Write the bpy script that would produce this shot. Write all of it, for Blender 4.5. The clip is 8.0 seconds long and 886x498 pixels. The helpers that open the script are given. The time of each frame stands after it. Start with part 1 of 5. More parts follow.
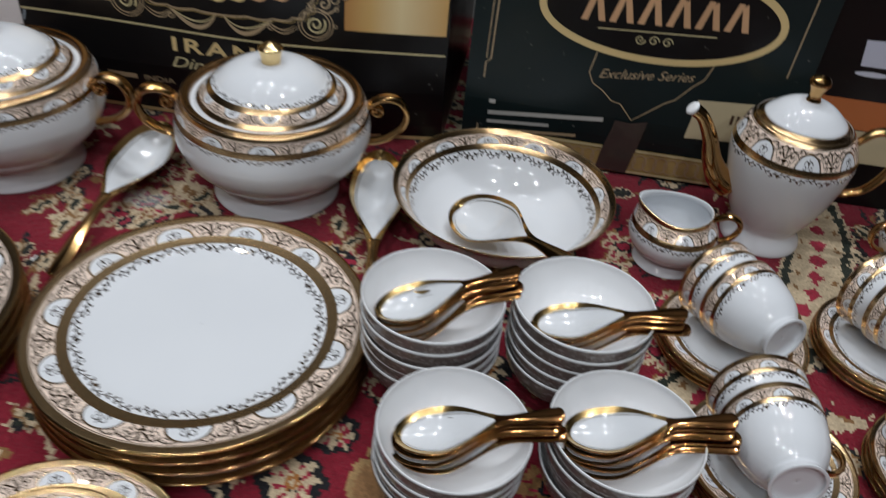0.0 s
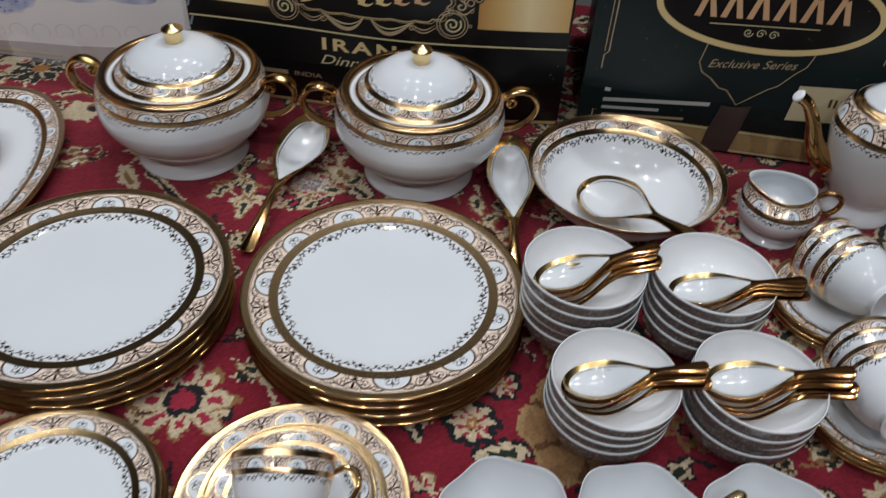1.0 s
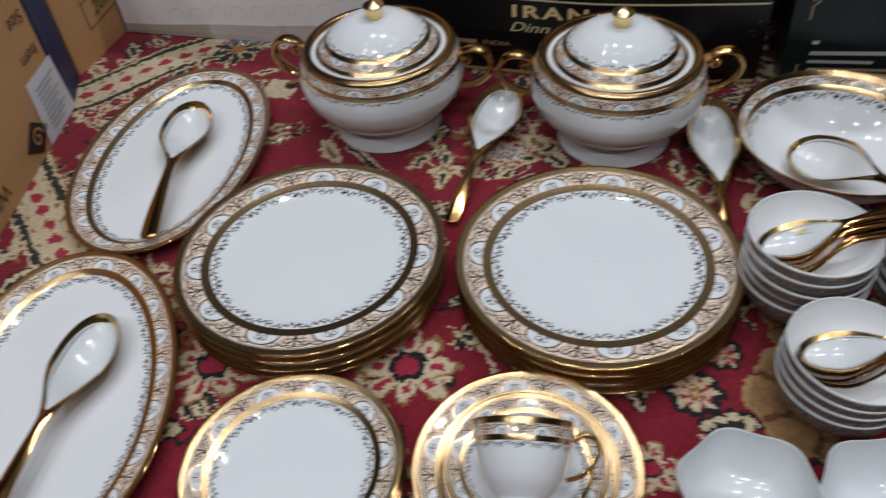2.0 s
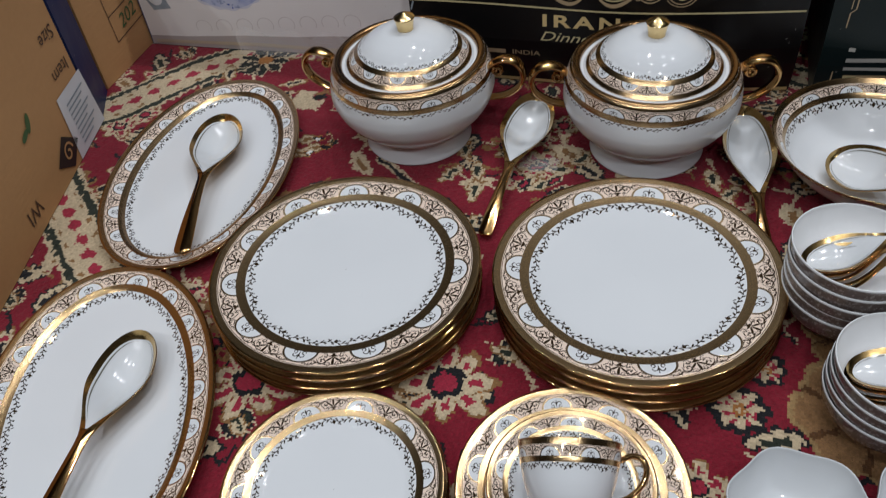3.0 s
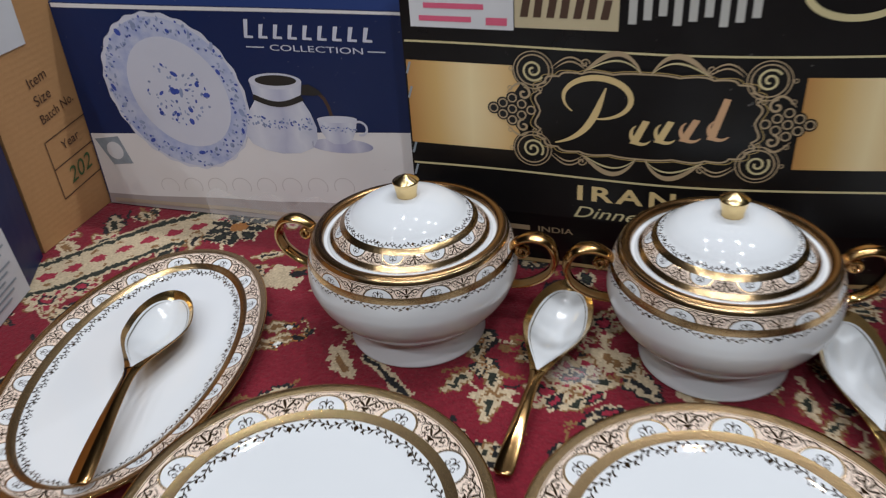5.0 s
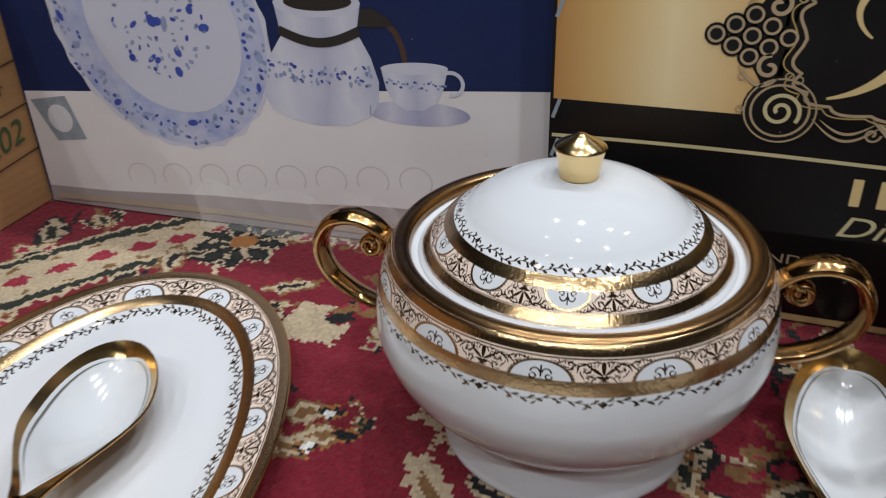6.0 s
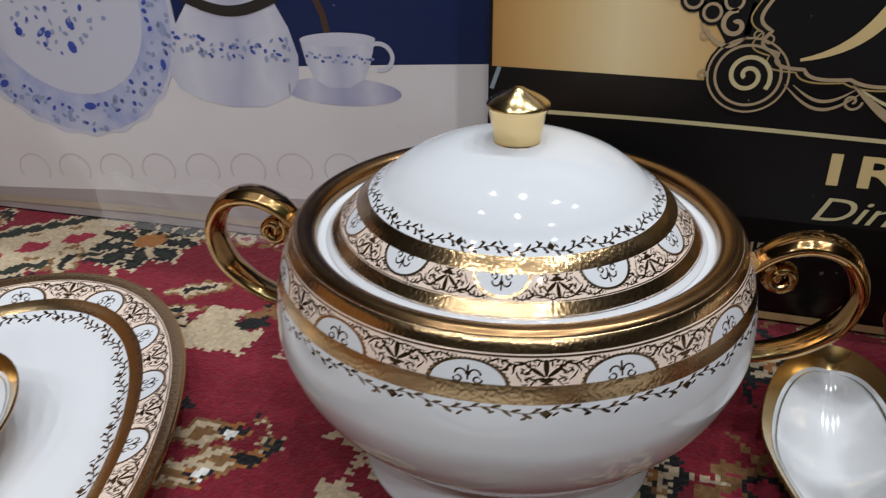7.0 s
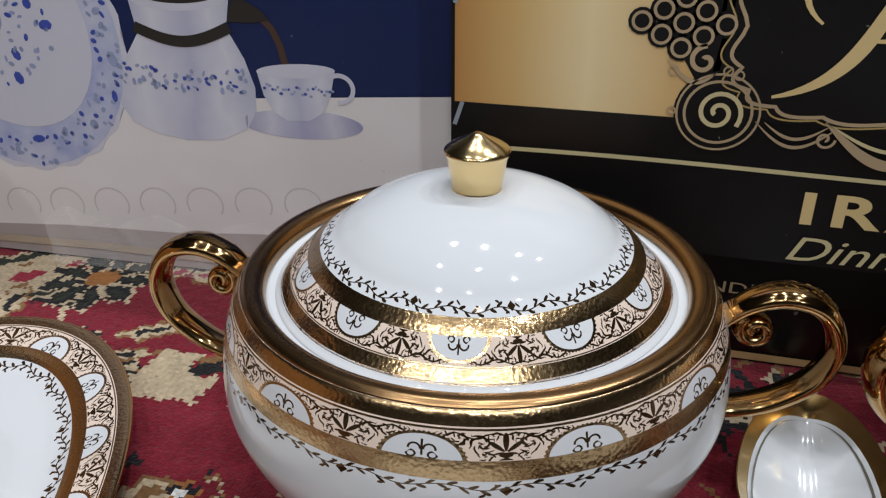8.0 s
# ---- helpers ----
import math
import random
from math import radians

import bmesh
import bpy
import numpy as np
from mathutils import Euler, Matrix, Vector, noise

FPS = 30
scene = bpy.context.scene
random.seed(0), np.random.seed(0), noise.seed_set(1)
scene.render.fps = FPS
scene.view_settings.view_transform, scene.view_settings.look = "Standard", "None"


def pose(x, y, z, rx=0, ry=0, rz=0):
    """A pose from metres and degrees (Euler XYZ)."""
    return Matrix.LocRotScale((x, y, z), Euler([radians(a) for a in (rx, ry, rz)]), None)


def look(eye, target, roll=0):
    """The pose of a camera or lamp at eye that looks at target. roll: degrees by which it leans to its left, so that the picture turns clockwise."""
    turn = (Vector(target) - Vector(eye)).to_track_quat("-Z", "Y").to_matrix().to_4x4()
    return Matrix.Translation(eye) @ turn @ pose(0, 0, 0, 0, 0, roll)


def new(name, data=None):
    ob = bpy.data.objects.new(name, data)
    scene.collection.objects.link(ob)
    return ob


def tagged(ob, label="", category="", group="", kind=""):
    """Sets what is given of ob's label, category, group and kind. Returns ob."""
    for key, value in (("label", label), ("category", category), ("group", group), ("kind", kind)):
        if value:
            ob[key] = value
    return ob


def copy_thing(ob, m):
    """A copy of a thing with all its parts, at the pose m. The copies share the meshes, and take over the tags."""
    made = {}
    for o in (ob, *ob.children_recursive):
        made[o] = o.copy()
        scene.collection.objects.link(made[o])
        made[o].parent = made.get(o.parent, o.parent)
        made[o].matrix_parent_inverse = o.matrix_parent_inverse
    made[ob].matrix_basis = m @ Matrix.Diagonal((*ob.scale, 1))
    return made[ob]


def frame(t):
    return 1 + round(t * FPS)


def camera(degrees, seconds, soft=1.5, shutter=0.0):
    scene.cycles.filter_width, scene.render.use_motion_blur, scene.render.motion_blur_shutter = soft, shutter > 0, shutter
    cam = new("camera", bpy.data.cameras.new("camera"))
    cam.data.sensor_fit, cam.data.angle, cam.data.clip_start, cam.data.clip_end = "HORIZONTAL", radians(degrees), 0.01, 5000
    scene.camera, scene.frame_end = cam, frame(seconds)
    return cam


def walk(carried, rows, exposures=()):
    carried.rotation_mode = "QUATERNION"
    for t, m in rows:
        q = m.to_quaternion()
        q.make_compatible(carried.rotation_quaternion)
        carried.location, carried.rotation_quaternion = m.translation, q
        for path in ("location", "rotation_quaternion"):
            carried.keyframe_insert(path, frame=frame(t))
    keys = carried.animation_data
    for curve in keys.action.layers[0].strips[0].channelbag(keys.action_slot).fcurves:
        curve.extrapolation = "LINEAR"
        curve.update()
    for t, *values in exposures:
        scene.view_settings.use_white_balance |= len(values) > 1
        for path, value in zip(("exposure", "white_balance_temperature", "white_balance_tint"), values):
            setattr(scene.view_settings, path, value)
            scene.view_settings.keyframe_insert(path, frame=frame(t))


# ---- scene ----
cam = camera(56.9, 8.0, soft=1.2, shutter=0.4)
PATH = [
    (0, (0.099, 0.085, 0.518), (-0.031, 1.635, -0.74), 6.2),
    (0.5, (0.035, 0.045, 0.596), (-0.126, 1.566, -0.693), 5.1),
    (1, (0.008, -0.009, 0.596), (-0.21, 1.464, -0.74), 3.3),
    (1.5, (0.001, -0.04, 0.606), (-0.331, 1.381, -0.762), -0.4),
    (2, (-0.068, -0.026, 0.605), (-0.58, 1.31, -0.792), -6.1),
    (2.2, (-0.089, -0.026, 0.599), (-0.646, 1.277, -0.812), -7.9),
    (3.3, (-0.094, -0.01, 0.615), (-0.624, 1.357, -0.746), -6.5),
    (3.5, (-0.092, 0.006, 0.608), (-0.616, 1.409, -0.718), -5.8),
    (4, (-0.103, 0.04, 0.604), (-0.632, 1.521, -0.632), -4.5),
    (4.2, (-0.117, 0.038, 0.584), (-0.648, 1.577, -0.578), -4.4),
    (5.3, (-0.217, 0.241, 0.432), (-0.827, 1.827, -0.622), -3.7),
    (5.5, (-0.267, 0.292, 0.376), (-0.877, 1.89, -0.661), -3.2),
    (6, (-0.364, 0.411, 0.303), (-0.96, 2.052, -0.671), -1.6),
    (6.5, (-0.373, 0.442, 0.273), (-0.923, 2.116, -0.675), -0.9),
    (7, (-0.364, 0.464, 0.257), (-0.873, 2.158, -0.677), -0.6),
    (7.5, (-0.36, 0.484, 0.258), (-0.844, 2.193, -0.66), -0.3),
    (8, (-0.363, 0.488, 0.262), (-0.822, 2.211, -0.645), -0.2),
]
walk(cam, [(t, look(eye, target, roll)) for t, eye, target, roll in PATH], [(0.0, -0.12), (1.5, -0.18), (3.4, -0.27), (4.2, -0.19), (5.4, 0.15), (8.0, 0.15)])

# ---------- world and lights ----------
world = bpy.data.worlds.new("world")
scene.world = world
world.use_nodes = True
world.node_tree.nodes["Background"].inputs[0].default_value = (0.75, 0.8, 0.9, 1)
world.node_tree.nodes["Background"].inputs[1].default_value = 0.05

LAMP_SPOTS = [(-0.95, 1.45), (-0.42, 1.45), (0.22, 1.45), (0.75, 1.45), (-1.1, 0.5), (-0.3, 0.5), (0.5, 0.5), (-1.1, -0.5), (-0.3, -0.5), (0.5, -0.5), (-1.5, -1.4), (-0.65, -1.4), (0.2, -1.4), (1.05, -1.4)]
CEILING = 2.55


def ceiling_lamp(x, y, size=0.11, power=8.0):
    lamp = bpy.data.lights.new("ceiling_lamp", "AREA")
    lamp.shape, lamp.size, lamp.size_y = "RECTANGLE", size, size
    lamp.energy, lamp.color = power, (0.925, 0.955, 1.0)
    ob = new("ceiling_lamp", lamp)
    ob.matrix_world = pose(x, y, CEILING - 0.03)
    return ob


for lx, ly in LAMP_SPOTS:
    ceiling_lamp(lx, ly, size=0.055 if ly > 1 else 0.045, power={-1.4: 11.6, -0.5: 6.0, 0.5: 5.2}.get(ly, 8.5) * (0.6 if lx < -0.9 and ly > 0 else 0.7 if lx < -1.2 else 1.25 if lx > 0.4 else 1.0))


# ---------- materials ----------
def material(name):
    m = bpy.data.materials.new(name)
    m.use_nodes = True
    t = m.node_tree
    return m, t, t.nodes["Principled BSDF"]


class Net:
    """Short hand for shader arithmetic."""

    def __init__(self, tree):
        self.t = tree

    def plug(self, sock, v):
        if isinstance(v, (int, float)):
            sock.default_value = v
        elif isinstance(v, tuple):
            sock.default_value = v if len(v) == len(sock.default_value) else (*v, 1)
        else:
            self.t.links.new(v, sock)

    def m(self, op, a, b=0.0, c=0.0):
        n = self.t.nodes.new("ShaderNodeMath")
        n.operation = op
        for k, v in enumerate((a, b, c)):
            self.plug(n.inputs[k], v)
        return n.outputs[0]

    def add(self, a, b): return self.m("ADD", a, b)
    def sub(self, a, b): return self.m("SUBTRACT", a, b)
    def mul(self, a, b): return self.m("MULTIPLY", a, b)
    def lt(self, a, b): return self.m("LESS_THAN", a, b)
    def gt(self, a, b): return self.m("GREATER_THAN", a, b)
    def both(self, a, b): return self.m("MINIMUM", a, b)
    def either(self, a, b): return self.m("MAXIMUM", a, b)
    def between(self, v, lo, hi): return self.both(self.gt(v, lo), self.lt(v, hi))
    def hyp(self, a, b): return self.m("SQRT", self.add(self.mul(a, a), self.mul(b, b)))

    def mix(self, f, a, b):
        n = self.t.nodes.new("ShaderNodeMix")
        n.data_type = "RGBA"
        self.plug(n.inputs[0], f)
        self.plug(n.inputs[6], a)
        self.plug(n.inputs[7], b)
        return n.outputs[2]

    def node(self, kind, **inputs):
        n = self.t.nodes.new(kind)
        for k, v in inputs.items():
            self.plug(n.inputs[k.replace("_", " ")], v)
        return n

    def coords(self, which="Object"):
        return self.t.nodes.new("ShaderNodeTexCoord").outputs[which]

    def noise(self, scale, detail=3.0, vec=None, which="Object"):
        n = self.node("ShaderNodeTexNoise", Scale=scale, Detail=detail)
        self.t.links.new(vec or self.coords(which), n.inputs["Vector"])
        return n.outputs[0]

    def ramp(self, f, *stops):
        n = self.t.nodes.new("ShaderNodeValToRGB")
        self.plug(n.inputs[0], f)
        e = n.color_ramp.elements
        while len(e) < len(stops):
            e.new(0.5)
        for k, (p, c) in enumerate(stops):
            e[k].position, e[k].color = p, (*c, 1)
        return n.outputs[0]

    def bump(self, h, strength, dist):
        return self.node("ShaderNodeBump", Height=h, Strength=strength, Distance=dist).outputs[0]




def porcelain_material(name, decorated, wide=1.5):
    """White glazed porcelain; decorated: with the gilded transfer band that runs along v from 0 to 1 of the UV map."""
    m, t, b = material(name)
    n = Net(t)
    tint = n.noise(9.0, 2.0)
    white = n.mix(tint, (0.665, 0.69, 0.72), (0.725, 0.75, 0.775)) if decorated else n.mix(tint, (0.79, 0.81, 0.83), (0.85, 0.87, 0.885))
    b.inputs["Roughness"].default_value = 0.05
    b.inputs["IOR"].default_value = 1.5
    b.inputs["Coat Weight"].default_value = 0.1
    b.inputs["Coat Roughness"].default_value = 0.03
    if not decorated:
        n.plug(b.inputs["Base Color"], white)
        n.plug(b.inputs["Normal"], n.bump(n.noise(14.0, 1.0), 0.12, 0.004))
        return m
    uv = t.nodes.new("ShaderNodeUVMap")
    uv.uv_map = "UVMap"
    sep = n.node("ShaderNodeSeparateXYZ", Vector=uv.outputs[0])
    u, v = sep.outputs[0], sep.outputs[1]
    f = n.m("FRACT", u)
    x = n.mul(n.sub(f, 0.5), wide)                                  # medallion at 0
    w = n.mul(n.m("ABSOLUTE", n.sub(n.m("FRACT", n.add(u, 0.5)), 0.5)), wide)  # distance from the palmette's axis
    ring = n.between(v, 0.235, 0.415)
    edge = n.gt(v, 0.83)
    lines = n.either(n.between(v, 0.415, 0.437), n.between(v, 0.80, 0.82))
    peach = n.between(v, 0.40, 0.84)
    # half medallion
    dv = n.sub(v, 0.42)
    d = n.hyp(n.mul(x, 0.80), n.mul(dv, 0.98))
    inside = n.both(n.lt(d, 0.30), n.gt(v, 0.42))
    rope = n.mul(0.007, n.m("SINE", n.mul(n.m("ARCTAN2", dv, x), 46.0)))
    outline = n.both(n.both(n.gt(d, 0.294), n.lt(d, n.add(0.331, rope))), n.gt(v, 0.42))
    stem = n.both(n.lt(n.m("ABSOLUTE", x), 0.011), n.between(dv, 0.05, 0.24))
    ax = n.m("ABSOLUTE", x)
    curl1 = n.both(n.lt(n.m("ABSOLUTE", n.sub(n.hyp(n.sub(ax, 0.07), n.sub(dv, 0.13)), 0.055)), 0.011), n.gt(dv, 0.12))
    curl2 = n.both(n.lt(n.m("ABSOLUTE", n.sub(n.hyp(n.sub(ax, 0.10), n.sub(dv, 0.06)), 0.04)), 0.011), n.lt(n.add(ax, dv), 0.21))
    motif = n.both(n.either(stem, n.either(curl1, curl2)), inside)
    # palmette fan and leafy scrolls between the medallions, drawn by an unsteady brush
    drift = n.node("ShaderNodeTexNoise", Scale=9.0, Detail=2.0)
    t.links.new(uv.outputs[0], drift.inputs["Vector"])
    shake = n.node("ShaderNodeSeparateColor", Color=drift.outputs[1])
    ww = n.add(w, n.mul(n.sub(shake.outputs[0], 0.5), 0.075))
    vv = n.add(v, n.mul(n.sub(shake.outputs[1], 0.5), 0.055))
    pv = n.sub(v, 0.545)
    th = n.m("ARCTAN2", w, pv)
    pr = n.hyp(w, pv)
    reach = n.mul(n.add(0.115, n.mul(0.095, n.m("COSINE", n.mul(th, 7.0)))), n.add(0.62, n.mul(0.48, n.m("COSINE", th))))
    petal = n.both(n.lt(pr, reach), n.gt(pr, 0.018))
    tail = n.sub(0.545, v)
    frond = n.both(n.lt(w, n.add(0.014, n.mul(0.050, n.m("ABSOLUTE", n.m("SINE", n.mul(tail, 47.0)))))), n.between(v, 0.445, 0.545))
    petal = n.either(petal, frond)

    def spiral(cx, cv, rad, turns, sign):
        sx, sv = n.sub(ww, cx), n.sub(vv, cv)
        r = n.hyp(sx, sv)
        a = n.mul(n.m("ARCTAN2", sv, sx), sign)
        wave = n.m("SINE", n.add(n.mul(r, 6.283 * turns / rad), a))
        frill = n.mul(n.m("SINE", n.add(n.mul(a, 6.0), n.mul(r, 130.0))), 0.75)
        return n.both(n.gt(wave, n.sub(0.12, frill)), n.lt(r, n.mul(rad, n.add(1.0, n.mul(frill, 0.30)))))

    scroll = n.either(spiral(0.215, 0.645, 0.105, 1.3, 1.0), spiral(0.40, 0.715, 0.085, 1.2, -1.0))
    scroll = n.either(scroll, spiral(0.175, 0.505, 0.062, 1.0, -1.0))
    scroll = n.either(scroll, n.either(spiral(0.10, 0.745, 0.055, 1.0, -1.0), spiral(0.57, 0.755, 0.055, 1.0, 1.0)))
    scroll = n.either(scroll, n.both(n.lt(n.m("ABSOLUTE", n.sub(vv, n.add(0.735, n.mul(0.035, n.m("SINE", n.mul(ww, 17.0)))))), 0.012), n.lt(w, 0.70)))
    scroll = n.either(scroll, petal)
    scroll = n.both(scroll, n.both(n.gt(d, 0.335), n.between(v, 0.44, 0.79)))
    # trailing vine on the white: thin waving stem, slanted leaves on both sides, a lozenge between the medallions
    run = n.mul(u, 6.2832)
    path = n.add(0.135, n.mul(0.042, n.m("SINE", n.mul(run, 2.0))))
    off = n.sub(v, path)
    stem_line = n.lt(n.m("ABSOLUTE", off), 0.0085)

    def leaves(count, shift, rise, lean, ln, wd):
        a = n.mul(n.sub(n.m("FRACT", n.add(n.mul(u, count), shift)), 0.5), wide / count)
        c = n.sub(off, rise)
        p = n.add(n.mul(a, 0.80), n.mul(c, 0.60 * lean))
        q = n.sub(n.mul(c, 0.80), n.mul(a, 0.60 * lean))
        return n.lt(n.hyp(n.mul(p, 1.0 / ln), n.mul(q, 1.0 / wd)), 1.0)

    vine = n.either(leaves(8.0, 0.0, 0.036, 1.0, 0.060, 0.021), leaves(8.0, 0.45, -0.036, -1.0, 0.060, 0.021))
    vine = n.either(vine, leaves(5.0, 0.2, -0.078, 1.0, 0.040, 0.017))
    vine = n.either(n.either(vine, leaves(4.0, 0.7, 0.062, -1.0, 0.036, 0.014)), stem_line)
    diamond = n.lt(n.add(n.mul(w, 1.1), n.m("ABSOLUTE", n.sub(v, 0.09))), 0.072)
    vine = n.both(n.either(vine, diamond), n.between(v, 0.0, 0.228))
    gilt = n.either(n.either(ring, edge), lines)
    gilt = n.either(gilt, outline)
    dark = n.either(n.either(scroll, vine), motif)
    ground = n.mix(peach, white, (0.80, 0.655, 0.55))
    ground = n.mix(inside, ground, white)
    grain = n.noise(900.0, 1.0)
    gold = n.mix(grain, (0.47, 0.31, 0.155), (0.70, 0.49, 0.265))
    col = n.mix(dark, ground, n.mix(n.noise(140.0, 2.0), (0.055, 0.030, 0.014), (0.19, 0.115, 0.052)))
    col = n.mix(gilt, col, gold)
    n.plug(b.inputs["Base Color"], col)
    metal = n.either(gilt, n.mul(dark, 0.8))
    n.plug(b.inputs["Metallic"], metal)
    n.plug(b.inputs["Roughness"], n.add(0.05, n.mul(gilt, n.add(0.10, n.mul(grain, 0.11)))))
    n.plug(b.inputs["Coat Weight"], n.sub(0.1, n.mul(gilt, 0.1)))
    # hammered relief of the gold
    cell = n.noise(760.0, 0.0)
    n.plug(b.inputs["Normal"], n.bump(n.add(n.mul(gilt, n.add(0.6, n.mul(cell, 0.8))), n.mul(grain, n.mul(gilt, 0.6))), 0.30, 0.0004))
    return m


def gold_material():
    m, t, b = material("bright_gilding")
    n = Net(t)
    g = n.noise(60.0, 3.0)
    n.plug(b.inputs["Base Color"], n.mix(g, (0.44, 0.255, 0.10), (0.62, 0.39, 0.17)))
    b.inputs["Metallic"].default_value = 1.0
    n.plug(b.inputs["Roughness"], n.add(0.05, n.mul(n.noise(25.0, 2.0), 0.05)))
    n.plug(b.inputs["Normal"], n.bump(n.noise(45.0, 2.0), 0.10, 0.002))
    return m


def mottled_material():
    """Glazed grey-brown mottle, speckled and streaked; stacking shade is put into its colour."""
    m, t, b = material("mottled_shade_glaze")
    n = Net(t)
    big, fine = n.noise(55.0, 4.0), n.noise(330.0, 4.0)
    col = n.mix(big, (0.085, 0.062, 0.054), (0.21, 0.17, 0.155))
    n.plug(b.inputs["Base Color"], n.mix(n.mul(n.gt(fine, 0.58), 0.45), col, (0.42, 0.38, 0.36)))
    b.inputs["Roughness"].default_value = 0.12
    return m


def plain(name, colour, rough=0.5, metal=0.0, vary=0.12, scale=20.0, bump=0.0, coat=0.0):
    m, t, b = material(name)
    n = Net(t)
    lo = tuple(c * (1 - vary) for c in colour)
    hi = tuple(min(1, c * (1 + vary)) for c in colour)
    fine = n.noise(scale, 5.0)
    n.plug(b.inputs["Base Color"], n.mix(fine, lo, hi))
    n.plug(b.inputs["Roughness"], n.add(rough * 0.8, n.mul(n.noise(scale * 2.3, 3.0), rough * 0.4)))
    b.inputs["Metallic"].default_value = metal
    b.inputs["Coat Weight"].default_value = coat
    b.inputs["Coat Roughness"].default_value = 0.12
    if bump:
        n.plug(b.inputs["Normal"], n.bump(n.noise(scale * 3, 4.0), bump, 0.002))
    return m


def printed_card(name, colour, rough=0.32):
    """Laminated printed cardboard: faint dents, scuffs and a clear film."""
    m, t, b = material(name)
    n = Net(t)
    blotch = n.noise(4.0, 3.0)
    scuff = n.gt(n.noise(130.0, 8.0), 0.72)
    base = n.mix(blotch, tuple(c * 0.85 for c in colour), tuple(min(1, c * 1.12) for c in colour))
    n.plug(b.inputs["Base Color"], n.mix(n.mul(scuff, 0.25), base, (0.5, 0.48, 0.45)))
    n.plug(b.inputs["Roughness"], n.add(rough, n.mul(n.noise(11.0, 4.0), 0.18)))
    b.inputs["Specular IOR Level"].default_value = 0.3
    n.plug(b.inputs["Normal"], n.bump(n.noise(7.0, 3.0), 0.25, 0.02))
    return m


def gold_print_material():
    """The printed gold gradient of the carton: darker at the ends, light in the middle of each panel."""
    m, t, b = material("printed_gold")
    n = Net(t)
    uv = t.nodes.new("ShaderNodeUVMap")
    uv.uv_map = "UVMap"
    sep = n.node("ShaderNodeSeparateXYZ", Vector=uv.outputs[0])
    n.plug(b.inputs["Base Color"], n.ramp(sep.outputs[0], (0.0, (0.48, 0.24, 0.07)), (0.25, (0.66, 0.43, 0.16)), (0.55, (0.86, 0.70, 0.40)), (1.0, (0.66, 0.40, 0.14))))
    b.inputs["Roughness"].default_value = 0.35
    n.plug(b.inputs["Normal"], n.bump(n.noise(6.0, 3.0), 0.2, 0.02))
    return m


def kraft_material():
    m, t, b = material("brown_kraft_card")
    n = Net(t)
    sep = n.node("ShaderNodeSeparateXYZ", Vector=n.coords())
    flute = n.m("SINE", n.mul(sep.outputs[2], 900.0))
    fibre = n.noise(120.0, 6.0)
    n.plug(b.inputs["Base Color"], n.mix(n.noise(5.0, 4.0), n.mix(fibre, (0.40, 0.21, 0.085), (0.49, 0.27, 0.115)), (0.52, 0.285, 0.12)))
    b.inputs["Roughness"].default_value = 0.72
    n.plug(b.inputs["Normal"], n.bump(n.add(n.mul(flute, 0.3), fibre), 0.12, 0.001))
    return m


def carpet_material():
    m, t, b = material("knotted_wool")
    n = Net(t)
    a = t.nodes.new("ShaderNodeAttribute")
    a.attribute_name = "knot"
    fuzz = n.noise(700.0, 3.0)
    worn = n.noise(6.0, 4.0)
    h = n.node("ShaderNodeHueSaturation", Color=a.outputs["Color"], Value=n.add(0.62, n.add(n.mul(fuzz, 0.5), n.mul(worn, 0.26))))
    n.plug(b.inputs["Base Color"], h.outputs[0])
    b.inputs["Roughness"].default_value = 0.95
    b.inputs["Sheen Weight"].default_value = 0.10
    b.inputs["Sheen Roughness"].default_value = 0.5
    b.inputs["Specular IOR Level"].default_value = 0.15
    n.plug(b.inputs["Normal"], n.bump(n.add(fuzz, n.mul(n.noise(240.0, 2.0), 0.8)), 0.7, 0.002))
    return m


def film_material():
    m, t, b = material("clear_plastic_film")
    b.inputs["Base Color"].default_value = (0.95, 0.95, 0.95, 1)
    b.inputs["Alpha"].default_value = 0.13
    b.inputs["IOR"].default_value = 1.45
    b.inputs["Roughness"].default_value = 0.08
    return m


DECOR = porcelain_material("gilded_porcelain", True)
PLAIN_WHITE = porcelain_material("white_porcelain", False)
GILT = gold_material()
BRONZE = plain("brown_gilding", (0.47, 0.28, 0.115), 0.11, 1.0, 0.2, 50.0)
LIP = plain("dark_gilding", (0.33, 0.195, 0.09), 0.24, 1.0, 0.2, 50.0)
RIM_GOLD = plain("soft_gold_rim", (0.60, 0.41, 0.17), 0.22, 1.0, 0.15, 90.0)
LUSTRE = plain("copper_lustre", (0.27, 0.13, 0.048), 0.10, 1.0, 0.25, 60.0)
GREYED_WHITE = plain("greyed_white_china", (0.64, 0.665, 0.69), 0.10, 0.0, 0.04, 9.0)
CUTLERY = plain("gold_cutlery", (0.80, 0.60, 0.30), 0.17, 1.0, 0.1, 40.0)
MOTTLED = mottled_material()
GREY_LINE = plain("thin_grey_line", (0.25, 0.24, 0.2), 0.2, 0.5)
BLACK_CARD = printed_card("black_printed_card", (0.006, 0.0055, 0.006), 0.22)
GREEN_CARD = printed_card("dark_green_printed_card", (0.009, 0.017, 0.018), 0.24)
BLUE_CARD = printed_card("navy_printed_card", (0.009, 0.022, 0.092))
WHITE_CARD = printed_card("white_printed_card", (0.79, 0.77, 0.77))
GREY_CARD = printed_card("grey_foot_card", (0.43, 0.38, 0.37), 0.5)
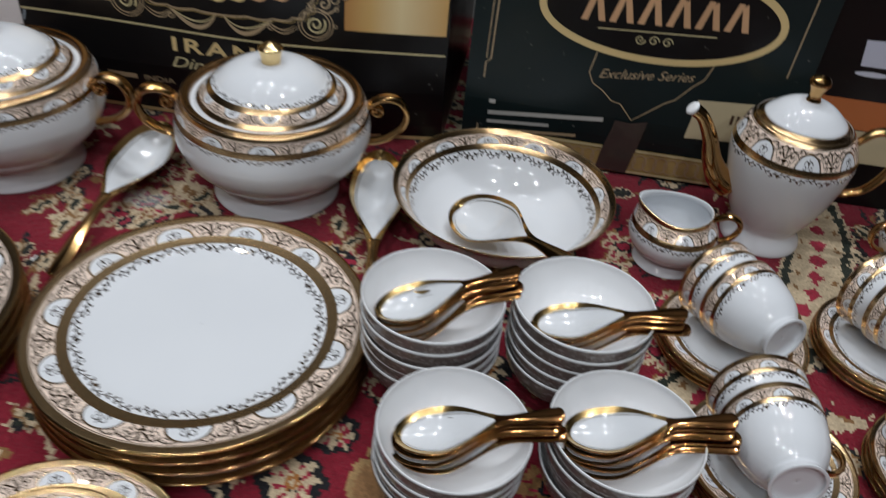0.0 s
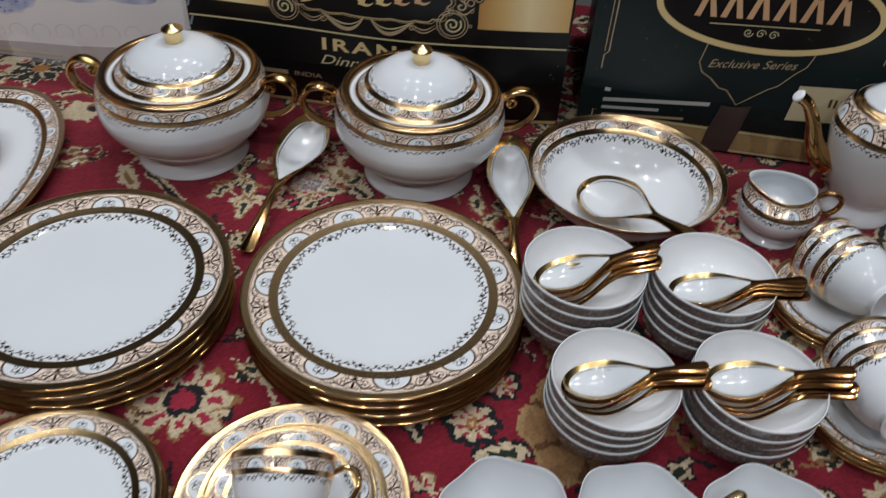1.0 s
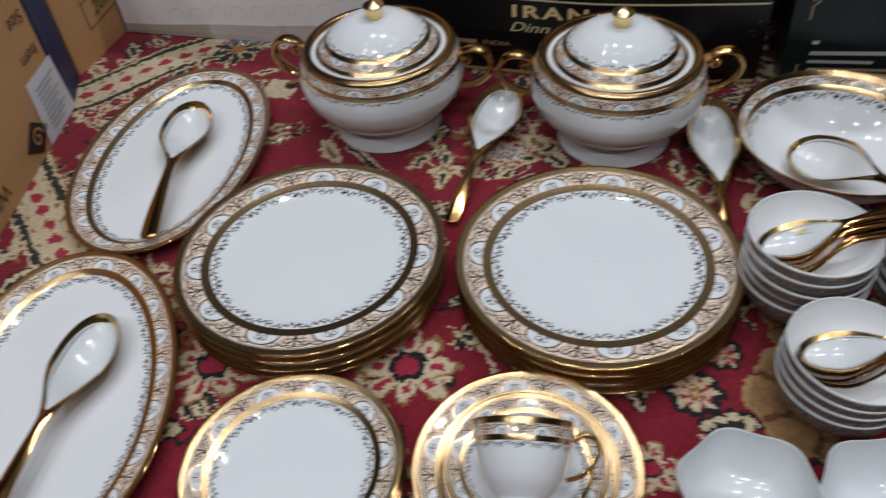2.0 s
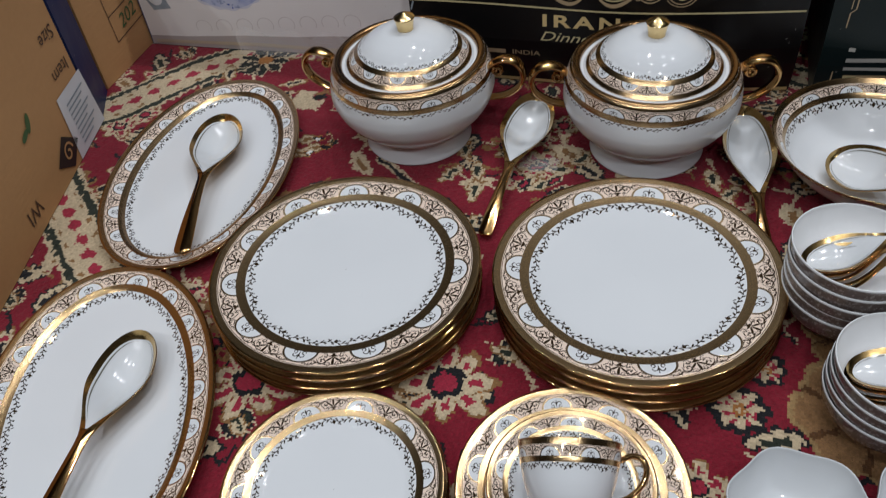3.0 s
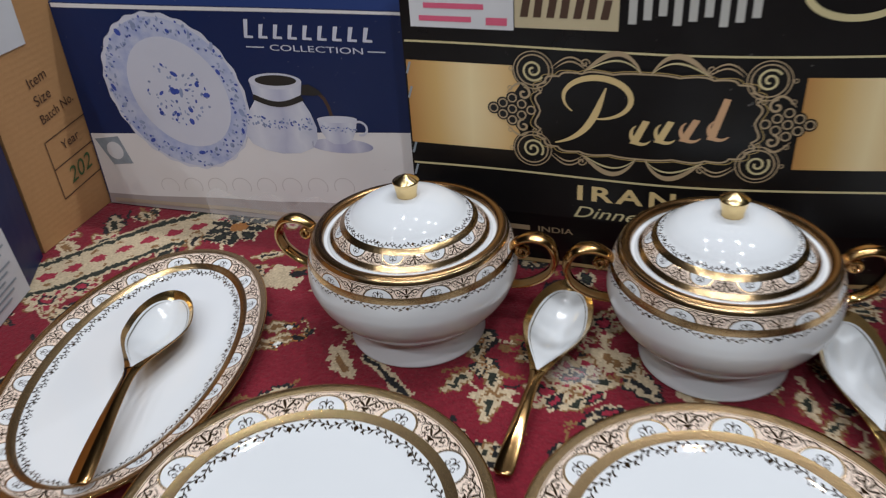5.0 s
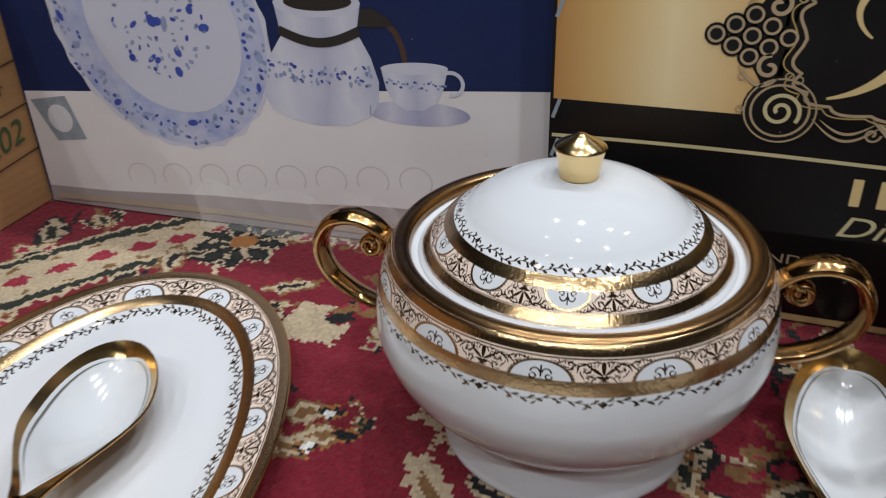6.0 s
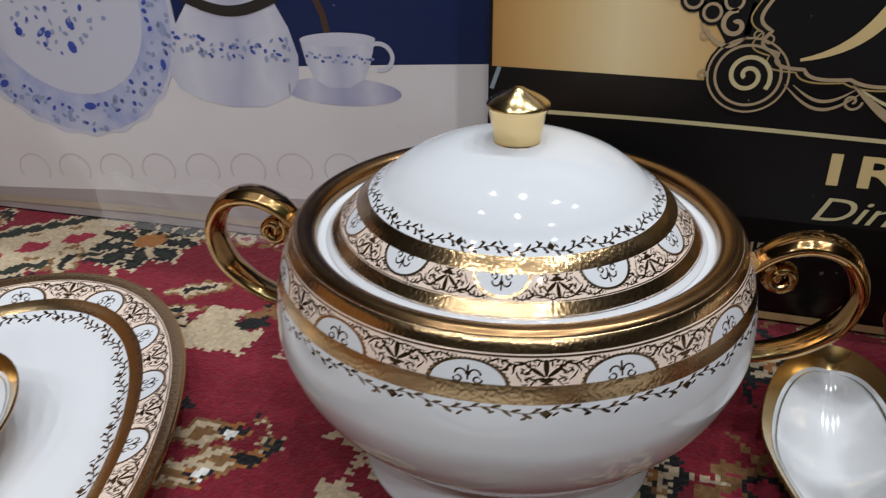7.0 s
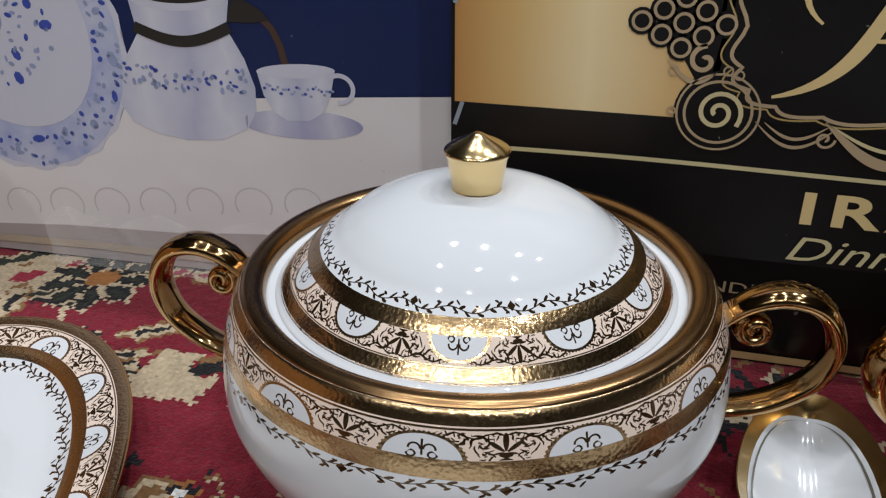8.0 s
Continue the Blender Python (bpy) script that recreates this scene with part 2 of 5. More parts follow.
FAINT_INK = plain("faint_lilac_ink", (0.62, 0.59, 0.59), 0.4, 0.0, 0.1, 40.0)
GOLD_PRINT = gold_print_material()
GOLD_INK = plain("gold_ink", (0.70, 0.53, 0.25), 0.4, 0.0, 0.15, 12.0)
DULL_GOLD_INK = plain("dull_gold_ink", (0.44, 0.33, 0.20), 0.4, 0.0, 0.2, 30.0)
PALE_GOLD_INK = plain("pale_gold_ink", (0.62, 0.54, 0.30), 0.4, 0.0, 0.2, 30.0)
COPPER_INK = plain("copper_ink", (0.62, 0.37, 0.20), 0.4, 0.0, 0.2, 14.0)
SILVER_INK = plain("silver_ink", (0.5, 0.5, 0.47), 0.4)
BLACK_INK = plain("black_ink", (0.02, 0.018, 0.016), 0.5)
BROWN_INK = plain("brown_ink", (0.07, 0.035, 0.02), 0.6)
GREEN_INK = plain("green_marker_ink", (0.05, 0.11, 0.035), 0.6)
PRINT_WHITE = plain("printed_pale_china", (0.62, 0.64, 0.74), 0.4, 0.0, 0.05, 8.0)
PRINT_SHADE = plain("printed_lilac_shade", (0.585, 0.605, 0.72), 0.4, 0.0, 0.08, 8.0)
PRINT_BLUE = plain("printed_blue", (0.05, 0.09, 0.42), 0.4, 0.0, 0.3, 200.0)
PRINT_GREY = plain("printed_grey_green", (0.28, 0.33, 0.38), 0.4, 0.0, 0.3, 120.0)
PAPER = plain("white_paper", (0.68, 0.69, 0.72), 0.6)
PINK_INK = plain("pink_ink", (0.72, 0.12, 0.22), 0.5)
TAN_INK = plain("tan_print", (0.55, 0.47, 0.30), 0.4)
ORANGE_CARD = printed_card("orange_printed_card", (0.48, 0.15, 0.05))


def wash_material():
    """Soft blue wash printed over pale china."""
    m, t, b = material("printed_blue_wash")
    n = Net(t)
    spots = n.mul(n.noise(85.0, 5.0), n.noise(30.0, 2.0))
    n.plug(b.inputs["Base Color"], n.mix(n.mul(spots, 1.7), (0.64, 0.67, 0.78), (0.22, 0.30, 0.62)))
    b.inputs["Roughness"].default_value = 0.4
    return m


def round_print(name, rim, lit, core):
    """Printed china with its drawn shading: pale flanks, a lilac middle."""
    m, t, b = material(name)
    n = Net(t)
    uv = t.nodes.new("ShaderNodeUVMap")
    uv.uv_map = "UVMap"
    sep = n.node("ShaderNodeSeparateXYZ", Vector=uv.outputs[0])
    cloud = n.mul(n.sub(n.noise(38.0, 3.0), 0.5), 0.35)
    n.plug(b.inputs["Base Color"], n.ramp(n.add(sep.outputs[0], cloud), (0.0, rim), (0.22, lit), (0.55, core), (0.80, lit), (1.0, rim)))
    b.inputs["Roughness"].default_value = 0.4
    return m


PRINT_WASH = wash_material()
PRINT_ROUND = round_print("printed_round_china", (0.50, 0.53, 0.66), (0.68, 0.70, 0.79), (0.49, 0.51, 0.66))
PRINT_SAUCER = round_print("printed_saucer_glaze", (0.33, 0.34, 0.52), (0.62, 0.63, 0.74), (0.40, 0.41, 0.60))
SPRIG_INK = plain("printed_lilac_grey", (0.30, 0.36, 0.55), 0.4, 0.0, 0.3, 120.0)
TAN_STRIP = plain("tan_foot_strip", (0.46, 0.38, 0.29), 0.45, 0.0, 0.2, 40.0)
MUSTARD_INK = plain("mustard_gold_ink", (0.44, 0.315, 0.115), 0.4, 0.0, 0.2, 30.0)
KRAFT = kraft_material()
WOOL = carpet_material()
FILM = film_material()
PATCH_BROWN = plain("dark_brown_patch", (0.06, 0.045, 0.04), 0.25, 0.0, 0.3, 30.0)
WALL = plain("painted_wall", (0.055, 0.052, 0.05), 0.7, 0.0, 0.08, 3.0, 0.1)
CEIL = plain("painted_ceiling", (0.16, 0.16, 0.16), 0.8, 0.0, 0.05, 3.0)
FLOOR = plain("grey_floor_tile", (0.10, 0.095, 0.09), 0.35, 0.0, 0.15, 5.0)
LAMP_FACE = plain("lamp_housing", (0.75, 0.75, 0.73), 0.4)


# ---------- mesh helpers ----------
def mesh_object(name, verts, faces, mat, parent=None, label="", uvs=None, smooth=True):
    me = bpy.data.meshes.new(name)
    me.from_pydata([tuple(p) for p in verts], [], faces)
    if uvs is not None:
        layer = me.uv_layers.new(name="UVMap")
        layer.data.foreach_set("uv", np.asarray(uvs, dtype=np.float32).ravel())
    me.materials.append(mat)
    if smooth:
        me.polygons.foreach_set("use_smooth", [True] * len(me.polygons))
    me.update()
    ob = new(name, me)
    if parent is not None:
        ob.parent = parent
    if label:
        ob["label"] = label
    return ob


def from_bmesh(name, bm, mat, parent=None, label="", smooth=False):
    me = bpy.data.meshes.new(name)
    bm.to_mesh(me)
    bm.free()
    me.materials.append(mat)
    if smooth:
        me.polygons.foreach_set("use_smooth", [True] * len(me.polygons))
    ob = new(name, me)
    if parent is not None:
        ob.parent = parent
    if label:
        ob["label"] = label
    return ob


def thing(name, m, label, category, group=""):
    ob = new(name)
    ob.empty_display_size = 0.02
    ob.matrix_basis = m
    return tagged(ob, label, category, group)


def sheet(P, closed=False):
    """Faces of a grid of points P[i][j]; closed: j runs round."""
    n, k = P.shape[:2]
    faces = []
    for i in range(n - 1):
        for j in range(k if closed else k - 1):
            jj = (j + 1) % k
            faces.append((i * k + j, i * k + jj, (i + 1) * k + jj, (i + 1) * k + j))
    return faces


def smooth_profile(points, steps=5):
    """Catmull-Rom through (r, z, v) points."""
    p = np.array(points, float)
    q = np.vstack([2 * p[0] - p[1], p, 2 * p[-1] - p[-2]])
    out = []
    for i in range(1, len(q) - 2):
        for s in range(steps):
            a = s / steps
            b = 0.5 * (2 * q[i] + (q[i + 1] - q[i - 1]) * a + (2 * q[i - 1] - 5 * q[i] + 4 * q[i + 1] - q[i + 2]) * a * a + (3 * q[i] - q[i - 1] - 3 * q[i + 1] + q[i + 2]) * a ** 3)
            b[2] = q[i][2] + (q[i + 1][2] - q[i][2]) * a
            out.append(b)
    out.append(q[-2])
    out = np.array(out)
    out[:, 0] = np.maximum(out[:, 0], 0.0003)
    return out


def turned(name, profile, mat, parent=None, label="", seg=96, repeats=11, squash=(1, 1), wobble=None, spin=0.0, steps=5):
    """A body of revolution; the profile's third value is the v of the transfer band."""
    prof = smooth_profile(profile, steps) if steps else np.array(profile, float)
    a = np.linspace(0, 2 * np.pi, seg, endpoint=False) + spin
    k = np.ones(seg) if wobble is None else wobble(a)
    P = np.zeros((len(prof), seg, 3))
    rmax = prof[:, 0].max()
    for i, (r, z, v) in enumerate(prof):
        f = 1 + (k - 1) * (r / rmax) ** 2
        P[i, :, 0] = r * f * np.cos(a) * squash[0]
        P[i, :, 1] = r * f * np.sin(a) * squash[1]
        P[i, :, 2] = z
    faces = sheet(P, True)
    if squash[0] == squash[1]:
        arc = np.linspace(0, 1, seg + 1)
    else:
        step = np.hypot(np.diff(np.append(np.cos(a), np.cos(a[0]))) * squash[0], np.diff(np.append(np.sin(a), np.sin(a[0]))) * squash[1])
        arc = np.append(0, np.cumsum(step)) / step.sum()
    U = arc * repeats
    uvs = []
    for i in range(len(prof) - 1):
        for j in range(seg):
            uvs += [(U[j], prof[i][2]), (U[j + 1], prof[i][2]), (U[j + 1], prof[i + 1][2]), (U[j], prof[i + 1][2])]
    n = len(prof)
    for row, order in ((0, 1), (n - 1, -1)):
        if prof[row][0] < 0.005:
            faces.append(tuple(row * seg + j for j in range(seg))[::order])
            uvs += [(0.0, -1.0)] * seg
    return mesh_object(name, P.reshape(-1, 3), faces, mat, parent, label, uvs)


def swept(name, points, radii, mat, parent=None, label="", flat=1.0, side=(0, 1, 0), seg=12, steps=6):
    """A tube along smooth points; flat: its width along 'side' over its thickness."""
    p = np.array([(*q, r) for q, r in zip(points, radii)], float)
    q = np.vstack([2 * p[0] - p[1], p, 2 * p[-1] - p[-2]])
    path = []
    for i in range(1, len(q) - 2):
        for s in range(steps):
            a = s / steps
            path.append(0.5 * (2 * q[i] + (q[i + 1] - q[i - 1]) * a + (2 * q[i - 1] - 5 * q[i] + 4 * q[i + 1] - q[i + 2]) * a * a + (3 * q[i] - q[i - 1] - 3 * q[i + 1] + q[i + 2]) * a ** 3))
    path.append(q[-2])
    path = np.array(path)
    tan = np.gradient(path[:, :3], axis=0)
    tan /= np.linalg.norm(tan, axis=1)[:, None] + 1e-12
    s0 = np.array(side, float)
    P = np.zeros((len(path), seg, 3))
    ang = np.linspace(0, 2 * np.pi, seg, endpoint=False)
    for i in range(len(path)):
        sd = s0 - tan[i] * (s0 @ tan[i])
        sd /= np.linalg.norm(sd) + 1e-9
        up = np.cross(tan[i], sd)
        r = max(path[i, 3], 0.0002)
        P[i] = path[i, :3] + np.outer(np.cos(ang) * r * flat, sd) + np.outer(np.sin(ang) * r, up)
    faces = sheet(P, True)
    n = len(path)
    faces += [tuple(reversed(range(seg))), tuple((n - 1) * seg + j for j in range(seg))]
    return mesh_object(name, P.reshape(-1, 3), faces, mat, parent, label)


def block(name, size, mat, parent=None, label="", at=(0, 0, 0), bevel=0.002):
    """A bevelled box with its base's centre at 'at'."""
    bm = bmesh.new()
    bmesh.ops.create_cube(bm, size=1)
    for v in bm.verts:
        v.co = Vector((v.co.x * size[0] + at[0], v.co.y * size[1] + at[1], (v.co.z + 0.5) * size[2] + at[2]))
    if bevel:
        bmesh.ops.bevel(bm, geom=bm.edges[:], offset=bevel, segments=2, affect="EDGES")
    return from_bmesh(name, bm, mat, parent, label)


# ---------- room ----------
def room():
    x0, x1, y0, y1, h = -3.6, 3.8, -4.2, 2.1, CEILING
    tagged(block("floor", (x1 - x0 + 0.3, y1 - y0 + 0.3, 0.1), FLOOR, at=((x0 + x1) / 2, (y0 + y1) / 2, -0.11), bevel=0), "dark grey tiled shop floor under the carpet", "floor", kind="structure")
    tagged(block("ceiling", (x1 - x0 + 0.3, y1 - y0 + 0.3, 0.1), CEIL, at=((x0 + x1) / 2, (y0 + y1) / 2, h), bevel=0), "plain painted ceiling of the shop", "ceiling", kind="structure")
    for name, size, at in (("wall_north", (x1 - x0, 0.12, h + 0.01), ((x0 + x1) / 2, y1 + 0.06, -0.005)), ("wall_south", (x1 - x0, 0.12, h + 0.01), ((x0 + x1) / 2, y0 - 0.06, -0.005)),
                           ("wall_west", (0.12, y1 - y0, h + 0.01), (x0 - 0.06, (y0 + y1) / 2, -0.005)), ("wall_east", (0.12, y1 - y0, h + 0.01), (x1 + 0.06, (y0 + y1) / 2, -0.005))):
        tagged(block(name, size, WALL, at=at, bevel=0), "plain painted shop wall", "wall", kind="structure")
    for lx, ly in LAMP_SPOTS:
        bm = bmesh.new()
        for a, b in (((0.055, 0.031),) if ly > 1 else ((0.045, 0.026),)):
            o = [bm.verts.new((sx * a, sy * a, -0.028)) for sx, sy in ((-1, -1), (1, -1), (1, 1), (-1, 1))]
            i = [bm.verts.new((sx * b, sy * b, -0.028)) for sx, sy in ((-1, -1), (1, -1), (1, 1), (-1, 1))]
            t = [bm.verts.new((sx * a, sy * a, 0)) for sx, sy in ((-1, -1), (1, -1), (1, 1), (-1, 1))]
            for k in range(4):
                j = (k + 1) % 4
                bm.faces.new((o[k], i[k], i[j], o[j]))
                bm.faces.new((o[k], o[j], t[j], t[k]))
        f = from_bmesh("ceiling_light", bm, LAMP_FACE)
        f.matrix_basis = pose(lx, ly, h)
        tagged(f, "square white panel light on the ceiling", "ceiling light", "ceiling lights")


room()


# ---------- carpet ----------
RED, CREAM, TAN = (0.185, 0.011, 0.023), (0.50, 0.40, 0.265), (0.22, 0.115, 0.045)
INK, MOSS, ORANGE, ROSE = (0.012, 0.012, 0.014), (0.022, 0.027, 0.019), (0.34, 0.14, 0.04), (0.30, 0.022, 0.045)


def carpet():
    """Knot by knot: each face of the sheet is one tuft with its own colour."""
    x0, x1, y0, y1, knot = -1.25, 0.95, 0.0, 1.30, 0.0022
    nx, ny = int((x1 - x0) / knot), int((y1 - y0) / knot)
    gx, gy = np.meshgrid(x0 + (np.arange(nx) + 0.5) * knot, y0 + (np.arange(ny) + 0.5) * knot)
    rng = np.random.default_rng(7)
    sway = lambda a, b: 0.0012 * np.sin(a * 173 + 3 * np.sin(b * 91)) + 0.0008 * np.sin(a * 411 + b * 287)
    gx, gy = gx + sway(gx, gy) + rng.normal(0, 0.0007, gx.shape), gy + sway(gy, gx) + rng.normal(0, 0.0007, gy.shape)
    col = np.empty((ny, nx, 3))
    col[:] = RED

    def window(ax, bx, ay, by):
        i0, i1 = int((ay - y0) / knot) - 2, int((by - y0) / knot) + 3
        j0, j1 = int((ax - x0) / knot) - 2, int((bx - x0) / knot) + 3
        return slice(max(0, i0), max(0, min(ny, i1))), slice(max(0, j0), max(0, min(nx, j1)))

    def paint(s, mask, c):
        part_of = col[s]
        part_of[mask] = c

    def polar(cx, cy, r, turn=0.0):
        s = window(cx - r, cx + r, cy - r, cy + r)
        dx, dy = gx[s] - cx, gy[s] - cy
        return s, np.hypot(dx, dy), np.arctan2(dy, dx) - math.radians(turn)

    def rosette(cx, cy, r, petals=8, turn=0.0, rim=INK, petal=CREAM, eye=ORANGE, spot=ROSE):
        s, d, a = polar(cx, cy, r * 1.1, turn)
        w = np.abs(np.cos(a * petals / 2))
        paint(s, d < r * (0.86 + 0.16 * w), rim)
        paint(s, (d < r * (0.44 + 0.34 * w)) & (w > 0.42), petal)
        if spot is not None:
            paint(s, (d > r * 0.30) & (d < r * 0.6) & (np.cos(a * petals / 2) ** 2 < 0.30), spot)
        paint(s, d < r * 0.24, eye)
        paint(s, d < r * 0.10, CREAM)

    def star(cx, cy, r, petals=8, turn=0.0, heart=ROSE, rim=INK, body=CREAM):
        s, d, a = polar(cx, cy, r * 1.1, turn)
        w = np.abs(np.cos(a * petals / 2)) ** 0.7
        edge = r * (0.42 + 0.58 * w) * (0.88 + 0.12 * np.cos(3 * a + turn))
        paint(s, d < edge * 1.08, TAN)
        paint(s, d < edge * 0.97, body)
        paint(s, (d < edge * 0.75) & (w > 0.90) & (d > r * 0.40), heart)
        paint(s, (d < r * 0.34), rim)
        paint(s, (d < r * 0.23), heart)

    def leaf(cx, cy, length, width, turn, body=CREAM, vein=INK, rim=TAN):
        s = window(cx - length, cx + length, cy - length, cy + length)
        dx, dy = gx[s] - cx, gy[s] - cy
        c, q = math.cos(math.radians(turn)), math.sin(math.radians(turn))
        u, v = (dx * c + dy * q) / length, (-dx * q + dy * c) / width
        inside = np.abs(v) - (1 - u * u) * (0.85 + 0.15 * np.sin(u * 14))
        ok = np.abs(u) < 1
        paint(s, ok & (inside < 0), rim)
        paint(s, ok & (inside < -0.22), body)
        paint(s, ok & (np.abs(v) < 0.24) & (np.abs(u) < 0.42), vein)

    def stroke(points, width, c, edge=None):
        xs, ys = [p[0] for p in points], [p[1] for p in points]
        s = window(min(xs) - 0.01, max(xs) + 0.01, min(ys) - 0.01, max(ys) + 0.01)
        hx, hy = gx[s], gy[s]
        best = np.full(hx.shape, 9.0)
        for (ax, ay), (bx, by) in zip(points[:-1], points[1:]):
            vx, vy = bx - ax, by - ay
            t = np.clip(((hx - ax) * vx + (hy - ay) * vy) / (vx * vx + vy * vy), 0, 1)
            best = np.minimum(best, np.hypot(hx - ax - t * vx, hy - ay - t * vy))
        if edge is not None:
            paint(s, best < width * 1.9, edge)
        paint(s, best < width, c)

    def band(points, half, dash=0.030):
        """The pale guard band: dark stepped edges and red lozenges along its middle."""
        xs, ys = [p[0] for p in points], [p[1] for p in points]
        s = window(min(xs) - 0.05, max(xs) + 0.05, min(ys) - 0.05, max(ys) + 0.05)
        hx, hy = gx[s], gy[s]
        best = np.full(hx.shape, 9.0)
        along = np.zeros(hx.shape)
        run = 0.0
        for (ax, ay), (bx, by) in zip(points[:-1], points[1:]):
            vx, vy = bx - ax, by - ay
            ln = math.hypot(vx, vy)
            t = np.clip(((hx - ax) * vx + (hy - ay) * vy) / (ln * ln), 0, 1)
            d = np.hypot(hx - ax - t * vx, hy - ay - t * vy)
            along = np.where(d < best, run + t * ln, along)
            best = np.minimum(best, d)
            run += ln
        saw = np.abs((along / 0.012) % 1 - 0.5) * 0.006
        paint(s, best < half + 0.010 + saw, CREAM)
        paint(s, best < half + 0.006 + saw, MOSS)
        paint(s, best < half - saw * 0.6, CREAM)
        ph = np.abs((along / dash) % 1 - 0.5) * dash
        paint(s, (best < 0.0075) & (ph + best * 1.1 < 0.0115), ROSE)
        paint(s, (np.abs(best - half * 0.72) < 0.0022) & (ph < dash * 0.13), TAN)

    def fan(cx, cy, r, turn, lobes=7, body=TAN, line=(0.11, 0.05, 0.02)):
        s, d, a = polar(cx, cy, r * 1.1, turn)
        a = (a + np.pi) % (2 * np.pi) - np.pi
        edge = r * (0.86 + 0.14 * np.abs(np.cos(a * lobes / 2)))
        ok = np.abs(a) < 1.75
        paint(s, ok & (d < edge), (0.30, 0.19, 0.085))
        paint(s, ok & (d < edge * 0.9), body)
        paint(s, ok & (np.abs(np.sin(a * lobes / 2)) > 0.97) & (d < edge * 0.95) & (d > r * 0.2), line)

    # scattered ground of the field: stems, leaves and small blossoms
    spots = []
    tries = 0
    while len(spots) < 900 and tries < 9000:
        tries += 1
        px, py = rng.uniform(x0, x1), rng.uniform(y0, y1)
        if all(abs(px - a) + abs(py - b) > 0.047 for a, b in spots):
            spots.append((px, py))
    for k, (px, py) in enumerate(spots):
        kind = k % 8
        turn = rng.uniform(0, 360)
        for side in (0, 150):
            ex, ey = px + 0.038 * math.cos(math.radians(turn + side)), py + 0.038 * math.sin(math.radians(turn + side))
            bend = rng.uniform(-0.014, 0.014)
            stroke([(px, py), ((px + ex) / 2 + bend, (py + ey) / 2 - bend), (ex, ey)], 0.0020, (TAN, INK, CREAM)[k % 3])
        if kind in (0, 1, 3):
            leaf(px, py, rng.uniform(0.022, 0.034), rng.uniform(0.012, 0.019), turn, vein=(INK, MOSS, TAN)[k % 3], rim=(INK, INK, CREAM)[k % 3])
        elif kind == 2:
            rosette(px, py, rng.uniform(0.015, 0.021), 6, turn, spot=None)
        elif kind in (4, 7):
            star(px, py, rng.uniform(0.023, 0.033), 6, turn, body=CREAM if k % 3 else TAN)
        elif kind == 5:
            for side in (-35, 35, 0):
                q = math.radians(turn + side)
                leaf(px + 0.012 * math.cos(q), py + 0.012 * math.sin(q), 0.017, 0.010, turn + side, body=INK if side else CREAM, vein=MOSS, rim=CREAM if side else TAN)
        else:
            leaf(px, py, 0.017, 0.012, turn, body=INK, vein=MOSS, rim=CREAM)
    # calmer open stretches of plain red field
    for ox, oy, r in ((-0.045, 0.385, 0.036), (-0.015, 0.46, 0.032), (0.02, 0.49, 0.03), (-0.365, 0.66, 0.022), (-0.06, 0.725, 0.024), (-0.565, 0.66, 0.020), (-0.66, 0.845, 0.020), (0.30, 0.56, 0.022), (0.43, 0.61, 0.025), (-0.37, 0.36, 0.022), (-0.575, 0.775, 0.034), (-0.612, 0.845, 0.030), (-0.53, 0.765, 0.030), (-0.525, 0.69, 0.026), (-0.56, 0.725, 0.030), (-0.65, 0.87, 0.022), (-0.48, 0.655, 0.024)):
        s, d, a = polar(ox, oy, r * 1.5)
        paint(s, d < r * (1 + 0.25 * np.sin(3 * a + ox * 50) + 0.12 * np.sin(7 * a)), RED)
    # pale guard bands of the medallions
    band([(-1.02, 0.62), (-0.86, 0.745), (-0.79, 0.85), (-0.70, 0.93), (-0.6, 1.0)], 0.026)
    band([(-0.90, 0.62), (-0.80, 0.535), (-0.72, 0.47), (-0.63, 0.40), (-0.52, 0.24)], 0.024)
    band([(0.28, 0.57), (0.36, 0.65), (0.42, 0.75), (0.445, 0.85), (0.44, 0.98)], 0.026)
    band([(0.0, 0.97), (0.12, 0.93), (0.3, 0.96)], 0.014)
    # single motifs beside the china
    rosette(-0.022, 0.429, 0.027, 8, 10)
    rosette(-0.002, 0.478, 0.020, 8, 0)
    fan(0.084, 0.444, 0.068, 186, body=(0.25, 0.135, 0.06))
    fan(0.08, 0.53, 0.05, 170)
    star(-0.278, 0.398, 0.052, 8, 14)
    star(-0.460, 0.357, 0.052, 8, 0)
    star(-0.05, 0.345, 0.03, 6, 20, rim=INK)
    for t in range(-70, 260, 40):
        leaf(-0.705 + 0.024 * math.cos(math.radians(t)), 0.888 + 0.024 * math.sin(math.radians(t)), 0.017, 0.011, t, body=INK, vein=MOSS, rim=CREAM)
    s, d, a = polar(-0.705, 0.890, 0.02)
    paint(s, d < 0.011, ORANGE)
    leaf(-0.742, 0.849, 0.026, 0.013, 110)
    leaf(-0.635, 0.842, 0.024, 0.010, 30)
    leaf(-0.640, 0.815, 0.022, 0.009, 20, vein=INK)
    for px, py, hx, hy in ((-0.607, 0.806, 0.013, 0.022), (-0.592, 0.797, 0.016, 0.012)):
        s = window(px - 0.03, px + 0.03, py - 0.03, py + 0.03)
        paint(s, (np.abs(gx[s] - px) < hx) & (np.abs(gy[s] - py) < hy), CREAM)
    leaf(-0.585, 0.815, 0.011, 0.006, 30, body=INK, vein=INK, rim=MOSS)
